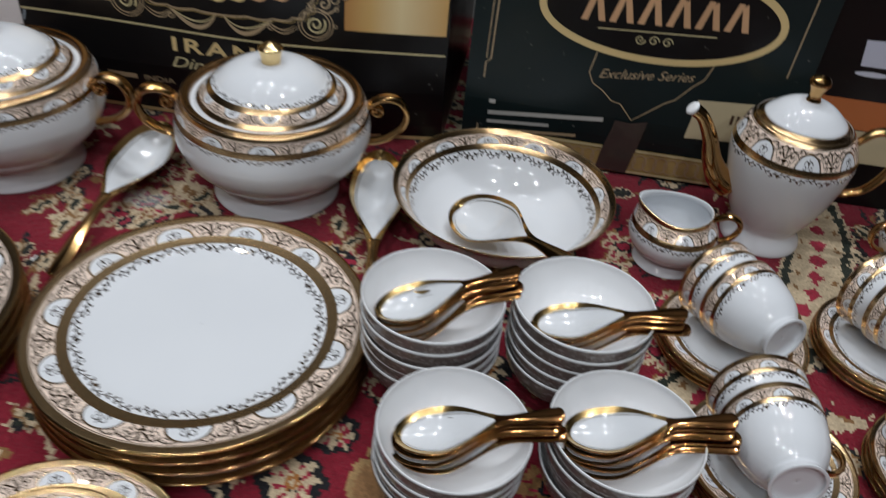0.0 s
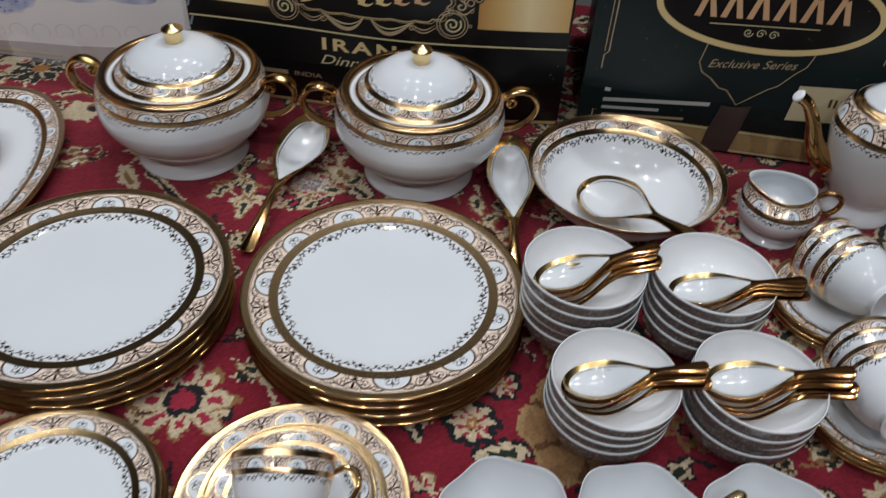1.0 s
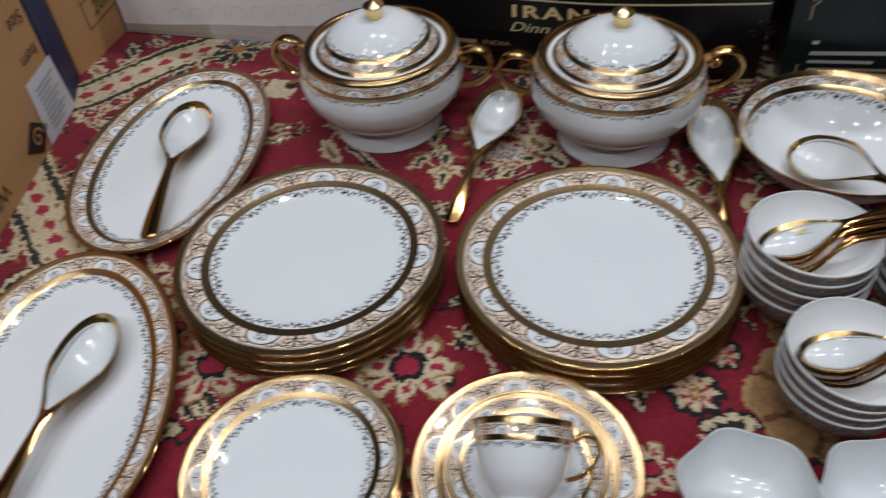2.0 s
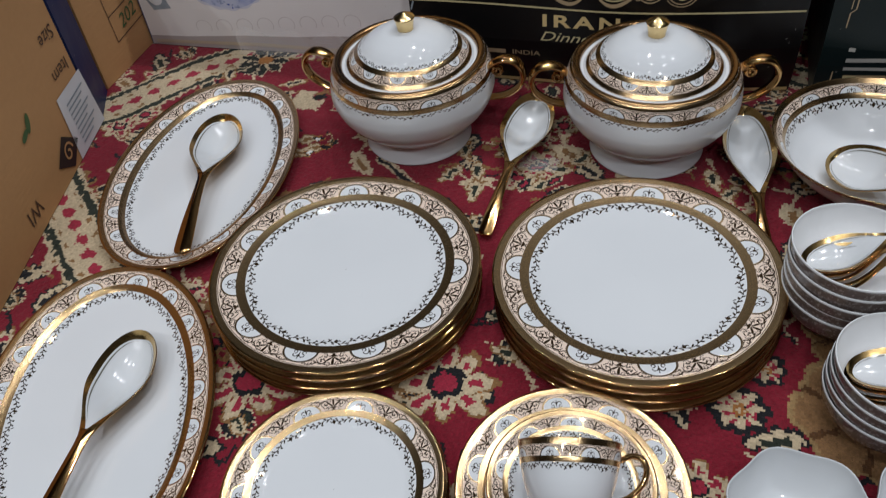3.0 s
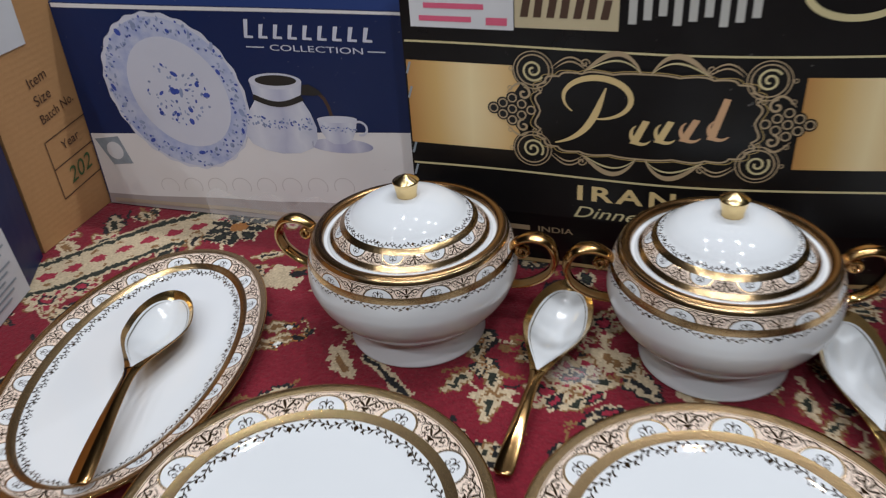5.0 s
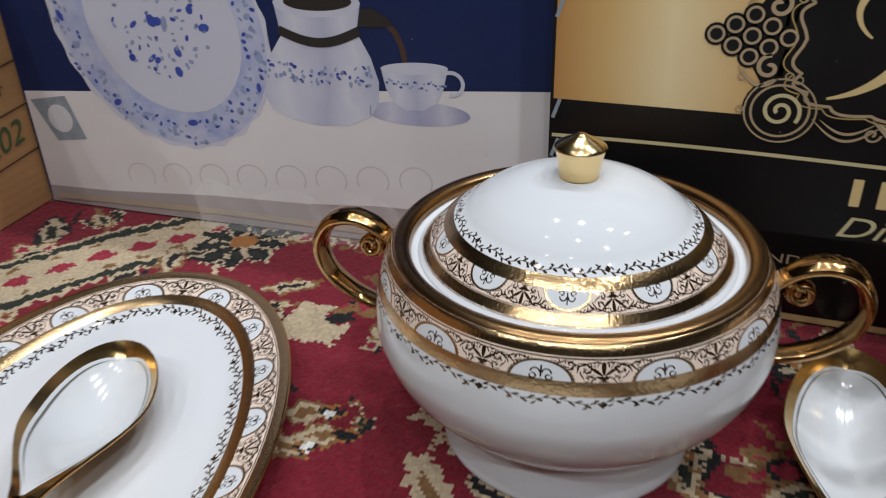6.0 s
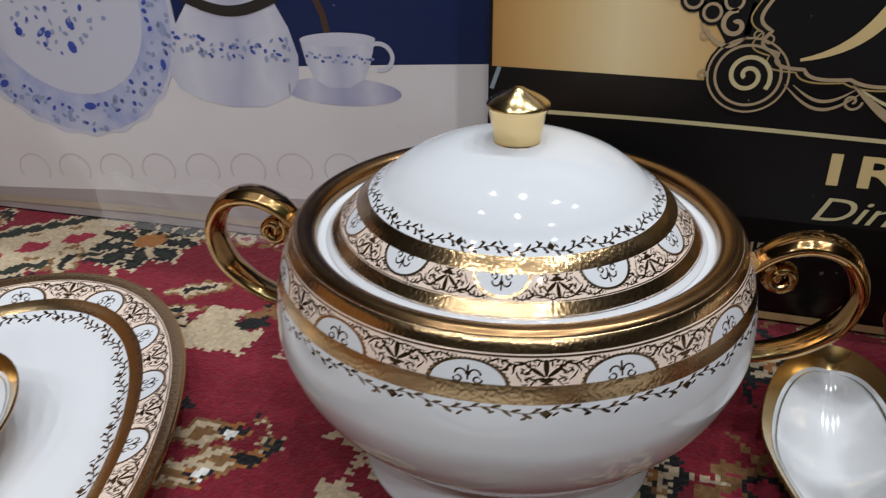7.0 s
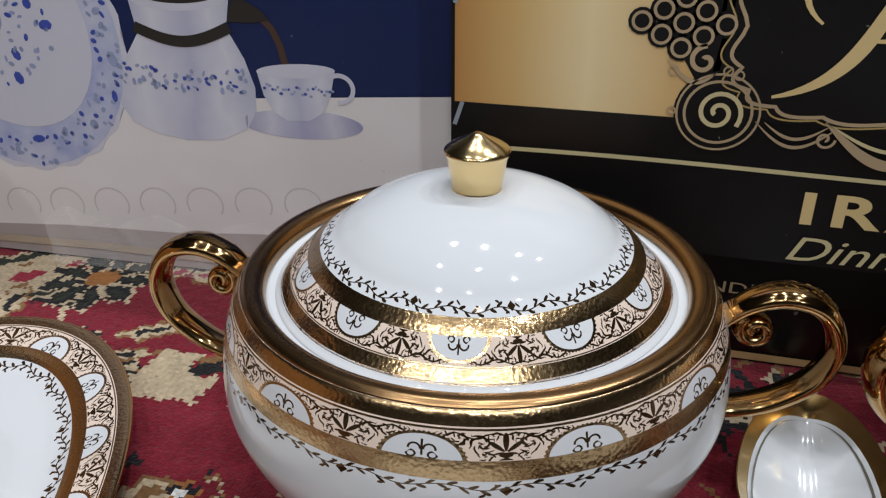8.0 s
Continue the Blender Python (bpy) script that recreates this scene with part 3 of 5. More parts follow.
    for px, py in ((-0.549, 0.727), (-0.548, 0.699), (-0.533, 0.712)):
        leaf(px - 0.012, py - 0.004, 0.019, 0.011, 15, body=CREAM, vein=TAN, rim=TAN)
        leaf(px, py, 0.010, 0.0075, 10, body=INK, vein=INK, rim=ORANGE)
    for px, py in ((-0.549, 0.727), (-0.548, 0.699), (-0.326, 0.615)):
        s, d, a = polar(px, py, 0.006)
        paint(s, d < 0.0030, (0.75, 0.75, 0.72))
    stroke([(-0.455, 0.70), (-0.43, 0.685), (-0.40, 0.66), (-0.385, 0.62)], 0.0032, INK, CREAM)
    for px, py, t in ((-0.357, 0.735, 120), (-0.33, 0.70, 100), (-0.36, 0.69, 60), (-0.325, 0.665, 100), (-0.30, 0.74, 20), (-0.237, 0.72, 10), (-0.215, 0.745, 60), (-0.25, 0.69, 40), (-0.065, 0.735, 115), (-0.045, 0.715, 60)):
        leaf(px, py, 0.021, 0.0115, t, vein=MOSS)
    for px, py, t in ((-0.262, 0.72, 20), (-0.238, 0.70, 60), (-0.222, 0.685, 20), (-0.27, 0.685, 80)):
        leaf(px, py, 0.016, 0.010, t, body=INK, vein=ROSE, rim=CREAM)

    vx, vy = np.meshgrid(x0 + np.arange(nx + 1) * knot, y0 + np.arange(ny + 1) * knot)
    vz = 0.0010 * np.sin(vx * 9 + 1) * np.sin(vy * 7) + rng.normal(0, 0.00022, vx.shape) - 0.0012
    verts = np.stack([vx, vy, vz], -1).reshape(-1, 3)
    i = np.arange(ny)[:, None] * (nx + 1) + np.arange(nx)[None]
    faces = np.stack([i, i + 1, i + nx + 2, i + nx + 1], -1).reshape(-1, 4)
    me = bpy.data.meshes.new("carpet")
    me.vertices.add(len(verts))
    me.vertices.foreach_set("co", verts.ravel())
    me.loops.add(faces.size)
    me.loops.foreach_set("vertex_index", faces.ravel().astype(np.int32))
    me.polygons.add(len(faces))
    me.polygons.foreach_set("loop_start", np.arange(0, faces.size, 4, dtype=np.int32))
    me.update(calc_edges=True)
    col *= rng.normal(1.0, 0.09, (ny, nx, 1))
    att = me.attributes.new("knot", "FLOAT_COLOR", "FACE")
    att.data.foreach_set("color", np.concatenate([np.clip(col, 0, 1), np.ones((ny, nx, 1))], -1).astype(np.float32).ravel())
    me.materials.append(WOOL)
    ob = new("carpet", me)
    tagged(ob, "red knotted wool carpet with cream and black floral pattern", "carpet", kind="structure")
    hem = block("carpet_backing", (x1 - x0, y1 - y0, 0.006), plain("jute_backing", (0.2, 0.12, 0.07), 0.9), at=((x0 + x1) / 2, (y0 + y1) / 2, -0.0095), bevel=0.001)
    hem.parent = ob


carpet()


# ---------- cartons ----------
def flat_shape(name, outline, mat, parent, put, lift=0.0006, uv=False, fine=0.0, label=""):
    """A printed shape: a filled polygon in the (x, z) of a face, laid on it by put(x, z, lift)."""
    bm = bmesh.new()
    vs = [bm.verts.new((x, 0, z)) for x, z in outline]
    bm.faces.new(vs)
    bmesh.ops.triangulate(bm, faces=bm.faces[:])
    if fine:
        for _ in range(6):
            long = [e for e in bm.edges if e.calc_length() > fine]
            if not long:
                break
            bmesh.ops.subdivide_edges(bm, edges=long, cuts=1)
            bmesh.ops.triangulate(bm, faces=bm.faces[:])
    xs = [p[0] for p in outline]
    lo, hi = min(xs), max(xs)
    if uv:
        layer = bm.loops.layers.uv.new("UVMap")
        for f in bm.faces:
            for l in f.loops:
                l[layer].uv = ((l.vert.co.x - lo) / (hi - lo), 0.5)
    for v in bm.verts:
        v.co = put(v.co.x, v.co.z, lift)
    bmesh.ops.recalc_face_normals(bm, faces=bm.faces[:])
    return from_bmesh(name, bm, mat, parent, label)


def rect(x0, z0, x1, z1):
    return [(x0, z0), (x1, z0), (x1, z1), (x0, z1)]


def oval(cx, cz, rx, rz, n=40, turn=0.0, a0=0.0, a1=360.0):
    out = []
    for k in range(n + (a1 - a0 < 360)):
        a = math.radians(a0 + (a1 - a0) * k / n)
        x, z = rx * math.cos(a), rz * math.sin(a)
        c, s = math.cos(math.radians(turn)), math.sin(math.radians(turn))
        out.append((cx + x * c - z * s, cz + x * s + z * c))
    return out


def ribbon(name, pts, width, mat, parent, put, lift=0.0009, closed=False, taper=False, label=""):
    """A printed line of some width along points of a face."""
    p = np.array(pts, float)
    if closed:
        p = np.vstack([p, p[:1]])
    t = np.gradient(p, axis=0)
    if closed:
        t[0] = t[-1] = p[1] - p[-2]
    t /= np.linalg.norm(t, axis=1)[:, None] + 1e-12
    nrm = np.stack([-t[:, 1], t[:, 0]], 1)
    k = np.linspace(0, 1, len(p))
    w = (np.sin(np.pi * k) * 0.8 + 0.2 if taper else np.ones(len(p))) * width / 2
    a, b = p + nrm * w[:, None], p - nrm * w[:, None]
    verts = [put(x, z, lift) for x, z in a] + [put(x, z, lift) for x, z in b]
    n = len(p)
    faces = [(i, i + 1, n + i + 1, n + i) for i in range(n - 1)]
    return mesh_object(name, verts, faces, mat, parent, label, smooth=False)


def wave(x0, z0, x1, z1, n, fn):
    return [(x0 + (x1 - x0) * k / n, z0 + (z1 - z0) * k / n + fn(k / n)) for k in range(n + 1)]


def coil(cx, cz, r, turns, start=0.0, sign=1, n=40):
    return [(cx + r * (1 - 0.85 * k / n) * math.cos(start + sign * turns * 6.283 * k / n), cz + r * (1 - 0.85 * k / n) * math.sin(start + sign * turns * 6.283 * k / n)) for k in range(n + 1)]


def lettering(name, text, x, z, height, mat, parent, put, lift=0.001, shear=0.0, width=None, flip=False, turn=0.0, space=1.0, weight=0.0):
    cu = bpy.data.curves.new(name, "FONT")
    cu.body, cu.size, cu.shear, cu.space_character, cu.offset = text, 1.0, shear, space, weight
    cu.resolution_u = 4
    tmp = new(name, cu)
    me = bpy.data.meshes.new_from_object(tmp.evaluated_get(bpy.context.evaluated_depsgraph_get()))
    bpy.data.objects.remove(tmp)
    bpy.data.curves.remove(cu)
    co = np.zeros(len(me.vertices) * 3)
    me.vertices.foreach_get("co", co)
    co = co.reshape(-1, 3)
    kx = kz = height / 0.73
    if width:
        kx = width / (co[:, 0].max() - co[:, 0].min())
    cs, sn = math.cos(math.radians(turn)), math.sin(math.radians(turn))
    for v, (a, b, _) in zip(me.vertices, co):
        a, b = a * kx, b * kz
        if flip:
            a, b = -a, -b
        v.co = put(x + a * cs - b * sn, z + a * sn + b * cs, lift)
    me.materials.clear()
    me.materials.append(mat)
    ob = new(name, me)
    ob.parent = parent
    return ob


def carton_body(name, x0, x1, z1, depth, mat, parent, bulge, nx=24, nz=14, lip=0.006):
    """A closed carton whose front face follows y = bulge(x, z); soft, slightly rounded edges."""
    xs, zs = np.linspace(x0, x1, nx + 1), np.linspace(0, z1, nz + 1)
    bm = bmesh.new()
    front = [[bm.verts.new((x, bulge(x, z), z)) for x in xs] for z in zs]
    back = [[bm.verts.new((x, bulge((x0 + x1) / 2, 0) + depth, z)) for x in xs] for z in zs]
    for i in range(nz):
        for j in range(nx):
            bm.faces.new((front[i][j], front[i][j + 1], front[i + 1][j + 1], front[i + 1][j]))
            bm.faces.new((back[i][j + 1], back[i][j], back[i + 1][j], back[i + 1][j + 1]))
        bm.faces.new((front[i + 1][0], back[i + 1][0], back[i][0], front[i][0]))
        bm.faces.new((front[i][nx], back[i][nx], back[i + 1][nx], front[i + 1][nx]))
    for j in range(nx):
        bm.faces.new((front[nz][j], front[nz][j + 1], back[nz][j + 1], back[nz][j]))
        bm.faces.new((front[0][j + 1], front[0][j], back[0][j], back[0][j + 1]))
    sharp = [e for e in bm.edges if len(e.link_faces) == 2 and e.calc_face_angle() > 0.8]
    bmesh.ops.bevel(bm, geom=sharp, offset=0.0025, segments=2, affect="EDGES")
    return from_bmesh(name, bm, mat, parent)


# black and gold carton
PX0, PX1 = -0.462, 0.012


def pearl_face(x, z):
    k = max(0.0, (x + 0.24) / 0.25)
    low = max(0.0, 1 - z / 0.075)
    return 0.8765 + 0.030 * k * k + 0.020 * low ** 1.5


def black_carton():
    box = thing("carton", pose(0, 0, 0), "black laminated cardboard carton with gold ornamental print", "carton", "cartons behind the china")
    body = carton_body("body", PX0, PX1, 0.335, 0.30, BLACK_CARD, box, pearl_face)

    def put(x, z, lift):
        return (x, pearl_face(x, z) - 0.6 * lift, z)

    flat_shape("gold_panel", rect(PX0 + 0.002, 0.142, -0.342, 0.229), GOLD_PRINT, box, put, uv=True, fine=0.02)
    flat_shape("gold_panel", rect(-0.098, 0.142, PX1 - 0.003, 0.229), GOLD_PRINT, box, put, uv=True, fine=0.02)
    ribbon("gold_line", wave(PX0 + 0.002, 0.119, PX1 - 0.002, 0.119, 30, lambda k: 0.001 * math.sin(9 * k)), 0.0022, PALE_GOLD_INK, box, put)
    ribbon("gold_line", wave(PX0 + 0.002, 0.247, PX1 - 0.002, 0.247, 30, lambda k: 0.001 * math.sin(7 * k + 1)), 0.0020, PALE_GOLD_INK, box, put)
    ribbon("gold_line", wave(PX0 + 0.002, 0.004, PX1 - 0.002, 0.004, 30, lambda k: 0.0), 0.006, GOLD_INK, box, put)
    # cartouche: black shield with scrolled gold outline
    cx, cz = -0.231, 0.186
    half_w, half_h = 0.099, 0.041

    def border(k=1.0, n=264):
        out = []
        for q in range(n):
            a = 6.2832 * q / n
            ca, sa = math.cos(a), math.sin(a)
            r = k * (1 + 0.050 * abs(math.sin(11 * a)) + 0.03 * math.cos(4 * a + math.pi))
            out.append((cx + half_w * math.copysign(abs(ca) ** 0.62, ca) * r, cz + half_h * math.copysign(abs(sa) ** 0.62, sa) * r))
        return out

    flat_shape("cartouche", [(cx - 0.132, cz), (cx - 0.112, cz + 0.030), (cx + 0.112, cz + 0.030), (cx + 0.132, cz), (cx + 0.112, cz - 0.030), (cx - 0.112, cz - 0.030)], BLACK_CARD, box, put, lift=0.0010, fine=0.02)
    flat_shape("cartouche", border(1.10, 132), BLACK_CARD, box, put, lift=0.0013, fine=0.02)
    ribbon("cartouche_outline", border(), 0.0017, DULL_GOLD_INK, box, put, lift=0.0018, closed=True)
    ribbon("cartouche_outline", border(1.045), 0.0008, MUSTARD_INK, box, put, lift=0.0018, closed=True)
    for sx in (-1, 1):
        for sz in (-1, 1):
            px, pz = cx + sx * 0.103, cz + sz * 0.040
            flat_shape("scroll_ground", oval(px, pz, 0.0200, 0.0195, 28), BLACK_CARD, box, put, lift=0.0015)
            for r, wd in ((0.0185, 0.0010), (0.0150, 0.0013)):
                ribbon("scroll_ring", oval(px, pz, r, r * 0.97, 36), wd, DULL_GOLD_INK, box, put, lift=0.0021, closed=True)
            ribbon("scroll", coil(px, pz, 0.0108, 1.7, 0.6 * sx, sx * sz), 0.0021, PALE_GOLD_INK, box, put, lift=0.0024)
            ribbon("scroll", coil(cx + sx * 0.112, cz + sz * 0.0165, 0.0068, 1.1, 1.5, sx * sz), 0.0022, DULL_GOLD_INK, box, put, lift=0.0021)
            ribbon("scroll", [(cx + sx * (0.128 - 0.022 * k), cz + sz * (0.0165 + 0.010 * math.sin(2.6 * k))) for k in np.linspace(0, 1, 14)], 0.0022, DULL_GOLD_INK, box, put, lift=0.0021, taper=True)
            for bx, bz, r in ((0.125, 0.0215, 0.0021), (0.101, 0.0205, 0.0020), (0.096, 0.0222, 0.0020), (0.124, 0.0405, 0.0018)):
                ribbon("bead", oval(cx + sx * bx, cz + sz * bz, r, r, 12), 0.0008, DULL_GOLD_INK, box, put, lift=0.0023, closed=True)
            for a0, rise, wd, ink in ((0.004, 0.0185, 0.0050, DULL_GOLD_INK), (0.004, 0.0120, 0.0018, PALE_GOLD_INK)):
                ribbon("flourish", [(cx + sx * (a0 + 0.052 * k / 24), cz + sz * (0.041 + rise * math.sin(math.pi * (k / 24) ** 0.8))) for k in range(25)], wd, ink, box, put, lift=0.0024, taper=True)
            for a0, ln, rise in ((0.050, 0.036, 0.011), (0.054, 0.028, 0.007)):
                ribbon("flourish", [(cx + sx * (a0 + ln * k / 18), cz + sz * (0.043 + rise * math.sin(math.pi * k / 18))) for k in range(19)], 0.0016, DULL_GOLD_INK, box, put, lift=0.0021, taper=True)
            ribbon("scroll", coil(cx + sx * 0.055, cz + sz * 0.049, 0.0045, 1.2, 0.0, -sx * sz), 0.0012, DULL_GOLD_INK, box, put, lift=0.0024)
        for c, row in ((0, 0), (1, -0.5), (1, 0.5), (2, -1), (2, 0), (2, 1), (3, -0.5), (3, 0.5), (4, 0)):
            px, pz = cx + sx * (0.1415 - 0.0092 * c), cz + row * 0.0112
            flat_shape("bead_ground", oval(px, pz, 0.0062, 0.0062, 14), BLACK_CARD, box, put, lift=0.0016)
            ribbon("bead", oval(px, pz, 0.0040, 0.0040, 16), 0.0014, DULL_GOLD_INK, box, put, lift=0.0021, closed=True)
    # the trade mark as plain strokes
    ribbon("mark_stroke", [(-0.274 + 0.031 * math.cos(a), 0.202 + 0.020 * math.sin(a)) for a in np.linspace(3.9, -1.7, 40)], 0.0060, GOLD_INK, box, put, lift=0.0022, taper=True)
    ribbon("mark_stroke", [(-0.266 - 0.020 * k - 0.026 * k ** 4, 0.213 - 0.064 * k + 0.006 * k ** 6) for k in np.linspace(0, 1, 26)], 0.0068, GOLD_INK, box, put, lift=0.0024, taper=True)
    for k, (mx, h) in enumerate(((-0.234, 0.024), (-0.212, 0.022), (-0.190, 0.022), (-0.166, 0.040))):
        flat_shape("mark_stroke", [(mx - 0.008, 0.160 + 0.003 * k), (mx - 0.001, 0.159 + 0.003 * k), (mx + 0.009, 0.159 + 0.003 * k + h), (mx + 0.003, 0.160 + 0.003 * k + h)], GOLD_INK if k < 2 else COPPER_INK, box, put, lift=0.0024)
        ribbon("mark_stroke", [(mx + 0.010 * math.cos(a) + 0.003, 0.170 + 0.003 * k + 0.010 * math.sin(a)) for a in np.linspace(2.2, 5.6, 16)], 0.0042, GOLD_INK if k < 2 else COPPER_INK, box, put, lift=0.0024, taper=True)
    lettering("lettering", "IRAN", -0.291, 0.0945, 0.0165, GOLD_INK, box, put, width=0.094, lift=0.0012, space=1.28, weight=0.026)
    lettering("lettering", "Dinner", -0.294, 0.0745, 0.0135, PALE_GOLD_INK, box, put, width=0.075, shear=0.35, lift=0.0012)
    lettering("lettering", "INDIA", -0.330, 0.050, 0.0075, DULL_GOLD_INK, box, put, width=0.036, lift=0.0012)
    flat_shape("printed_bar", rect(-0.372, 0.050, -0.338, 0.0565), DULL_GOLD_INK, box, put, lift=0.0012)
    # labels and packing tape near the top
    flat_shape("paper_label", rect(-0.452, 0.262, -0.352, 0.310), PAPER, box, put, lift=0.0012, fine=0.03)
    for k in range(3):
        flat_shape("label_bar", rect(-0.443 + 0.005 * k, 0.268 + 0.012 * k, -0.392 + 0.012 * k, 0.273 + 0.012 * k), PINK_INK, box, put, lift=0.0017)
    flat_shape("label_bar", rect(-0.378, 0.266, -0.358, 0.273), PINK_INK, box, put, lift=0.0017)
    flat_shape("tan_patch", rect(-0.351, 0.265, -0.258, 0.320), TAN_INK, box, put, lift=0.0012, fine=0.03)
    for k in range(7):
        flat_shape("printed_bar", [(-0.346 + 0.012 * k, 0.275), (-0.339 + 0.012 * k, 0.275), (-0.336 + 0.012 * k, 0.292 + 0.006 * (k % 2)), (-0.343 + 0.012 * k, 0.292 + 0.006 * (k % 2))], BROWN_INK, box, put, lift=0.0017)
    # Silver bars: the clear tape's shine, put into colour.
    for k in range(9):
        flat_shape("printed_bar", rect(-0.250 + 0.0125 * k, 0.272 + 0.004 * (k % 3), -0.243 + 0.0125 * k, 0.318), SILVER_INK, box, put, lift=0.0012)
    ribbon("gold_ring", oval(-0.072, 0.302, 0.038, 0.022, 30, 0, 180, 360), 0.006, PALE_GOLD_INK, box, put, lift=0.0014)
    # clear tape strips on the left edge
    for z in (0.105, 0.13, 0.19, 0.215):
        ribbon("tape_strip", [(PX0 + 0.002, z), (PX0 + 0.006, z + 0.012)], 0.0022, PRINT_GREY, box, put, lift=0.0012)


black_carton()

# dark green carton with a gold oval
MX0, MX1 = 0.036, 0.392


def green_face(x, z):
    low = max(0.0, 1 - z / 0.08)
    return 0.903 + 0.012 * low ** 1.5


def green_carton():
    box = thing("carton", pose(0, 0, 0), "dark green laminated carton with a gold oval and a gold border", "carton", "cartons behind the china")
    carton_body("body", MX0, MX1, 0.36, 0.28, GREEN_CARD, box, green_face)

    def put(x, z, lift):
        z = z - 0.008 if z > 0.041 else z
        return (x, green_face(x, z) - lift, z)

    ribbon("gold_oval", oval(0.226, 0.208, 0.121, 0.049, 60), 0.0075, GOLD_INK, box, put, lift=0.0016, closed=True)
    flat_shape("oval_ground", oval(0.226, 0.208, 0.117, 0.045, 50), BLACK_CARD, box, put, lift=0.0008, fine=0.03)
    ribbon("thin_line", [(0.165, 0.186), (0.285, 0.193)], 0.0012, PALE_GOLD_INK, box, put, lift=0.0016)
    ribbon("thin_line", [(0.165, 0.231), (0.285, 0.237)], 0.0012, PALE_GOLD_INK, box, put, lift=0.0016)
    for k in range(6):
        mx = 0.146 + k * 0.0285
        mz = 0.193 + k * 0.0016
        flat_shape("mark_stroke", [(mx, mz), (mx + 0.007, mz), (mx + 0.014, mz + 0.030), (mx + 0.008, mz + 0.030)], COPPER_INK, box, put, lift=0.0018)
        flat_shape("mark_stroke", [(mx + 0.012, mz + 0.026), (mx + 0.017, mz + 0.030), (mx + 0.025, mz + 0.001), (mx + 0.018, mz + 0.001)], COPPER_INK, box, put, lift=0.0020)
    for sx in (-1, 0, 1):
        ribbon("scroll", coil(0.224 + sx * 0.014, 0.180, 0.0055, 1.4, 0, sx or 1), 0.0011, PALE_GOLD_INK, box, put, lift=0.0016)
        ribbon("scroll", coil(0.224 + sx * 0.016, 0.242, 0.0065, 1.4, 0, sx or 1), 0.0011, PALE_GOLD_INK, box, put, lift=0.0016)
    lettering("lettering", "Exclusive Series", 0.176, 0.131, 0.011, DULL_GOLD_INK, box, put, width=0.100, shear=0.45, turn=6, lift=0.0012)
    shield = [(0.170, 0.160), (0.166, 0.136), (0.172, 0.124), (0.184, 0.117), (0.196, 0.106), (0.206, 0.104), (0.222, 0.086), (0.236, 0.098), (0.252, 0.112), (0.262, 0.118), (0.276, 0.136), (0.286, 0.146), (0.292, 0.166)]
    ribbon("shield_line", shield, 0.0012, DULL_GOLD_INK, box, put, lift=0.0012)
    ribbon("frame_line", [(0.062, 0.34), (0.060, 0.135), (0.055, 0.130), (0.054, 0.03)], 0.0014, DULL_GOLD_INK, box, put, lift=0.0012)
    ribbon("frame_line", [(0.057, 0.34), (0.055, 0.135)], 0.0010, DULL_GOLD_INK, box, put, lift=0.0012)
    ribbon("frame_line", [(0.372, 0.34), (0.366, 0.16)], 0.0014, DULL_GOLD_INK, box, put, lift=0.0012)
    flat_shape("printed_bar", rect(0.064, 0.082, 0.071, 0.087), SILVER_INK, box, put, lift=0.0012)
    flat_shape("printed_bar", [(0.064, 0.0665), (0.192, 0.079), (0.192, 0.0845), (0.064, 0.072)], SILVER_INK, box, put, lift=0.0012, fine=0.03)
    flat_shape("printed_bar", [(0.064, 0.055), (0.134, 0.061), (0.134, 0.0655), (0.064, 0.0595)], SILVER_INK, box, put, lift=0.0012, fine=0.03)
    flat_shape("printed_bar", [(0.066, 0.044), (0.166, 0.053), (0.166, 0.057), (0.066, 0.048)], DULL_GOLD_INK, box, put, lift=0.0012, fine=0.03)
    flat_shape("cream_label", [(0.283, 0.074), (0.372, 0.080), (0.370, 0.128), (0.286, 0.122)], TAN_INK, box, put, lift=0.0013, fine=0.03)
    for k in range(3):
        flat_shape("label_bar", rect(0.325 + 0.006 * k, 0.099, 0.328 + 0.006 * k, 0.110), BROWN_INK, box, put, lift=0.0019)
    # gold lattice border along the foot
    flat_shape("gold_border", rect(MX0 + 0.03, 0.003, MX1 - 0.002, 0.040), MUSTARD_INK, box, put, lift=0.0010, fine=0.015)
    ribbon("border_line", [(MX0 + 0.03 + k * 0.0163, 0.038) for k in range(20)], 0.0035, PALE_GOLD_INK, box, put, lift=0.0020)
    ribbon("border_line", [(MX0 + 0.03 + k * 0.0163, 0.006) for k in range(20)], 0.0035, PALE_GOLD_INK, box, put, lift=0.0020)
    for k in range(26):
        ribbon("lattice", oval(MX0 + 0.040 + k * 0.0120, 0.022, 0.0075, 0.0115, 16), 0.0016, DULL_GOLD_INK, box, put, lift=0.0020, closed=True)
    # Irregular dark brown patch that rises from the border.
    flat_shape("smoked_tape", [(0.196, 0.006), (0.232, 0.004), (0.240, 0.088), (0.222, 0.083), (0.205, 0.084), (0.199, 0.05)], PATCH_BROWN, box, put, lift=0.0028, fine=0.02, label="irregular dark brown patch")


green_carton()


# navy and white carton with printed china
def blue_face(x, z):
    return 0.910 + 0.018 * (x + 0.905) + 0.003 * math.sin(x * 9)


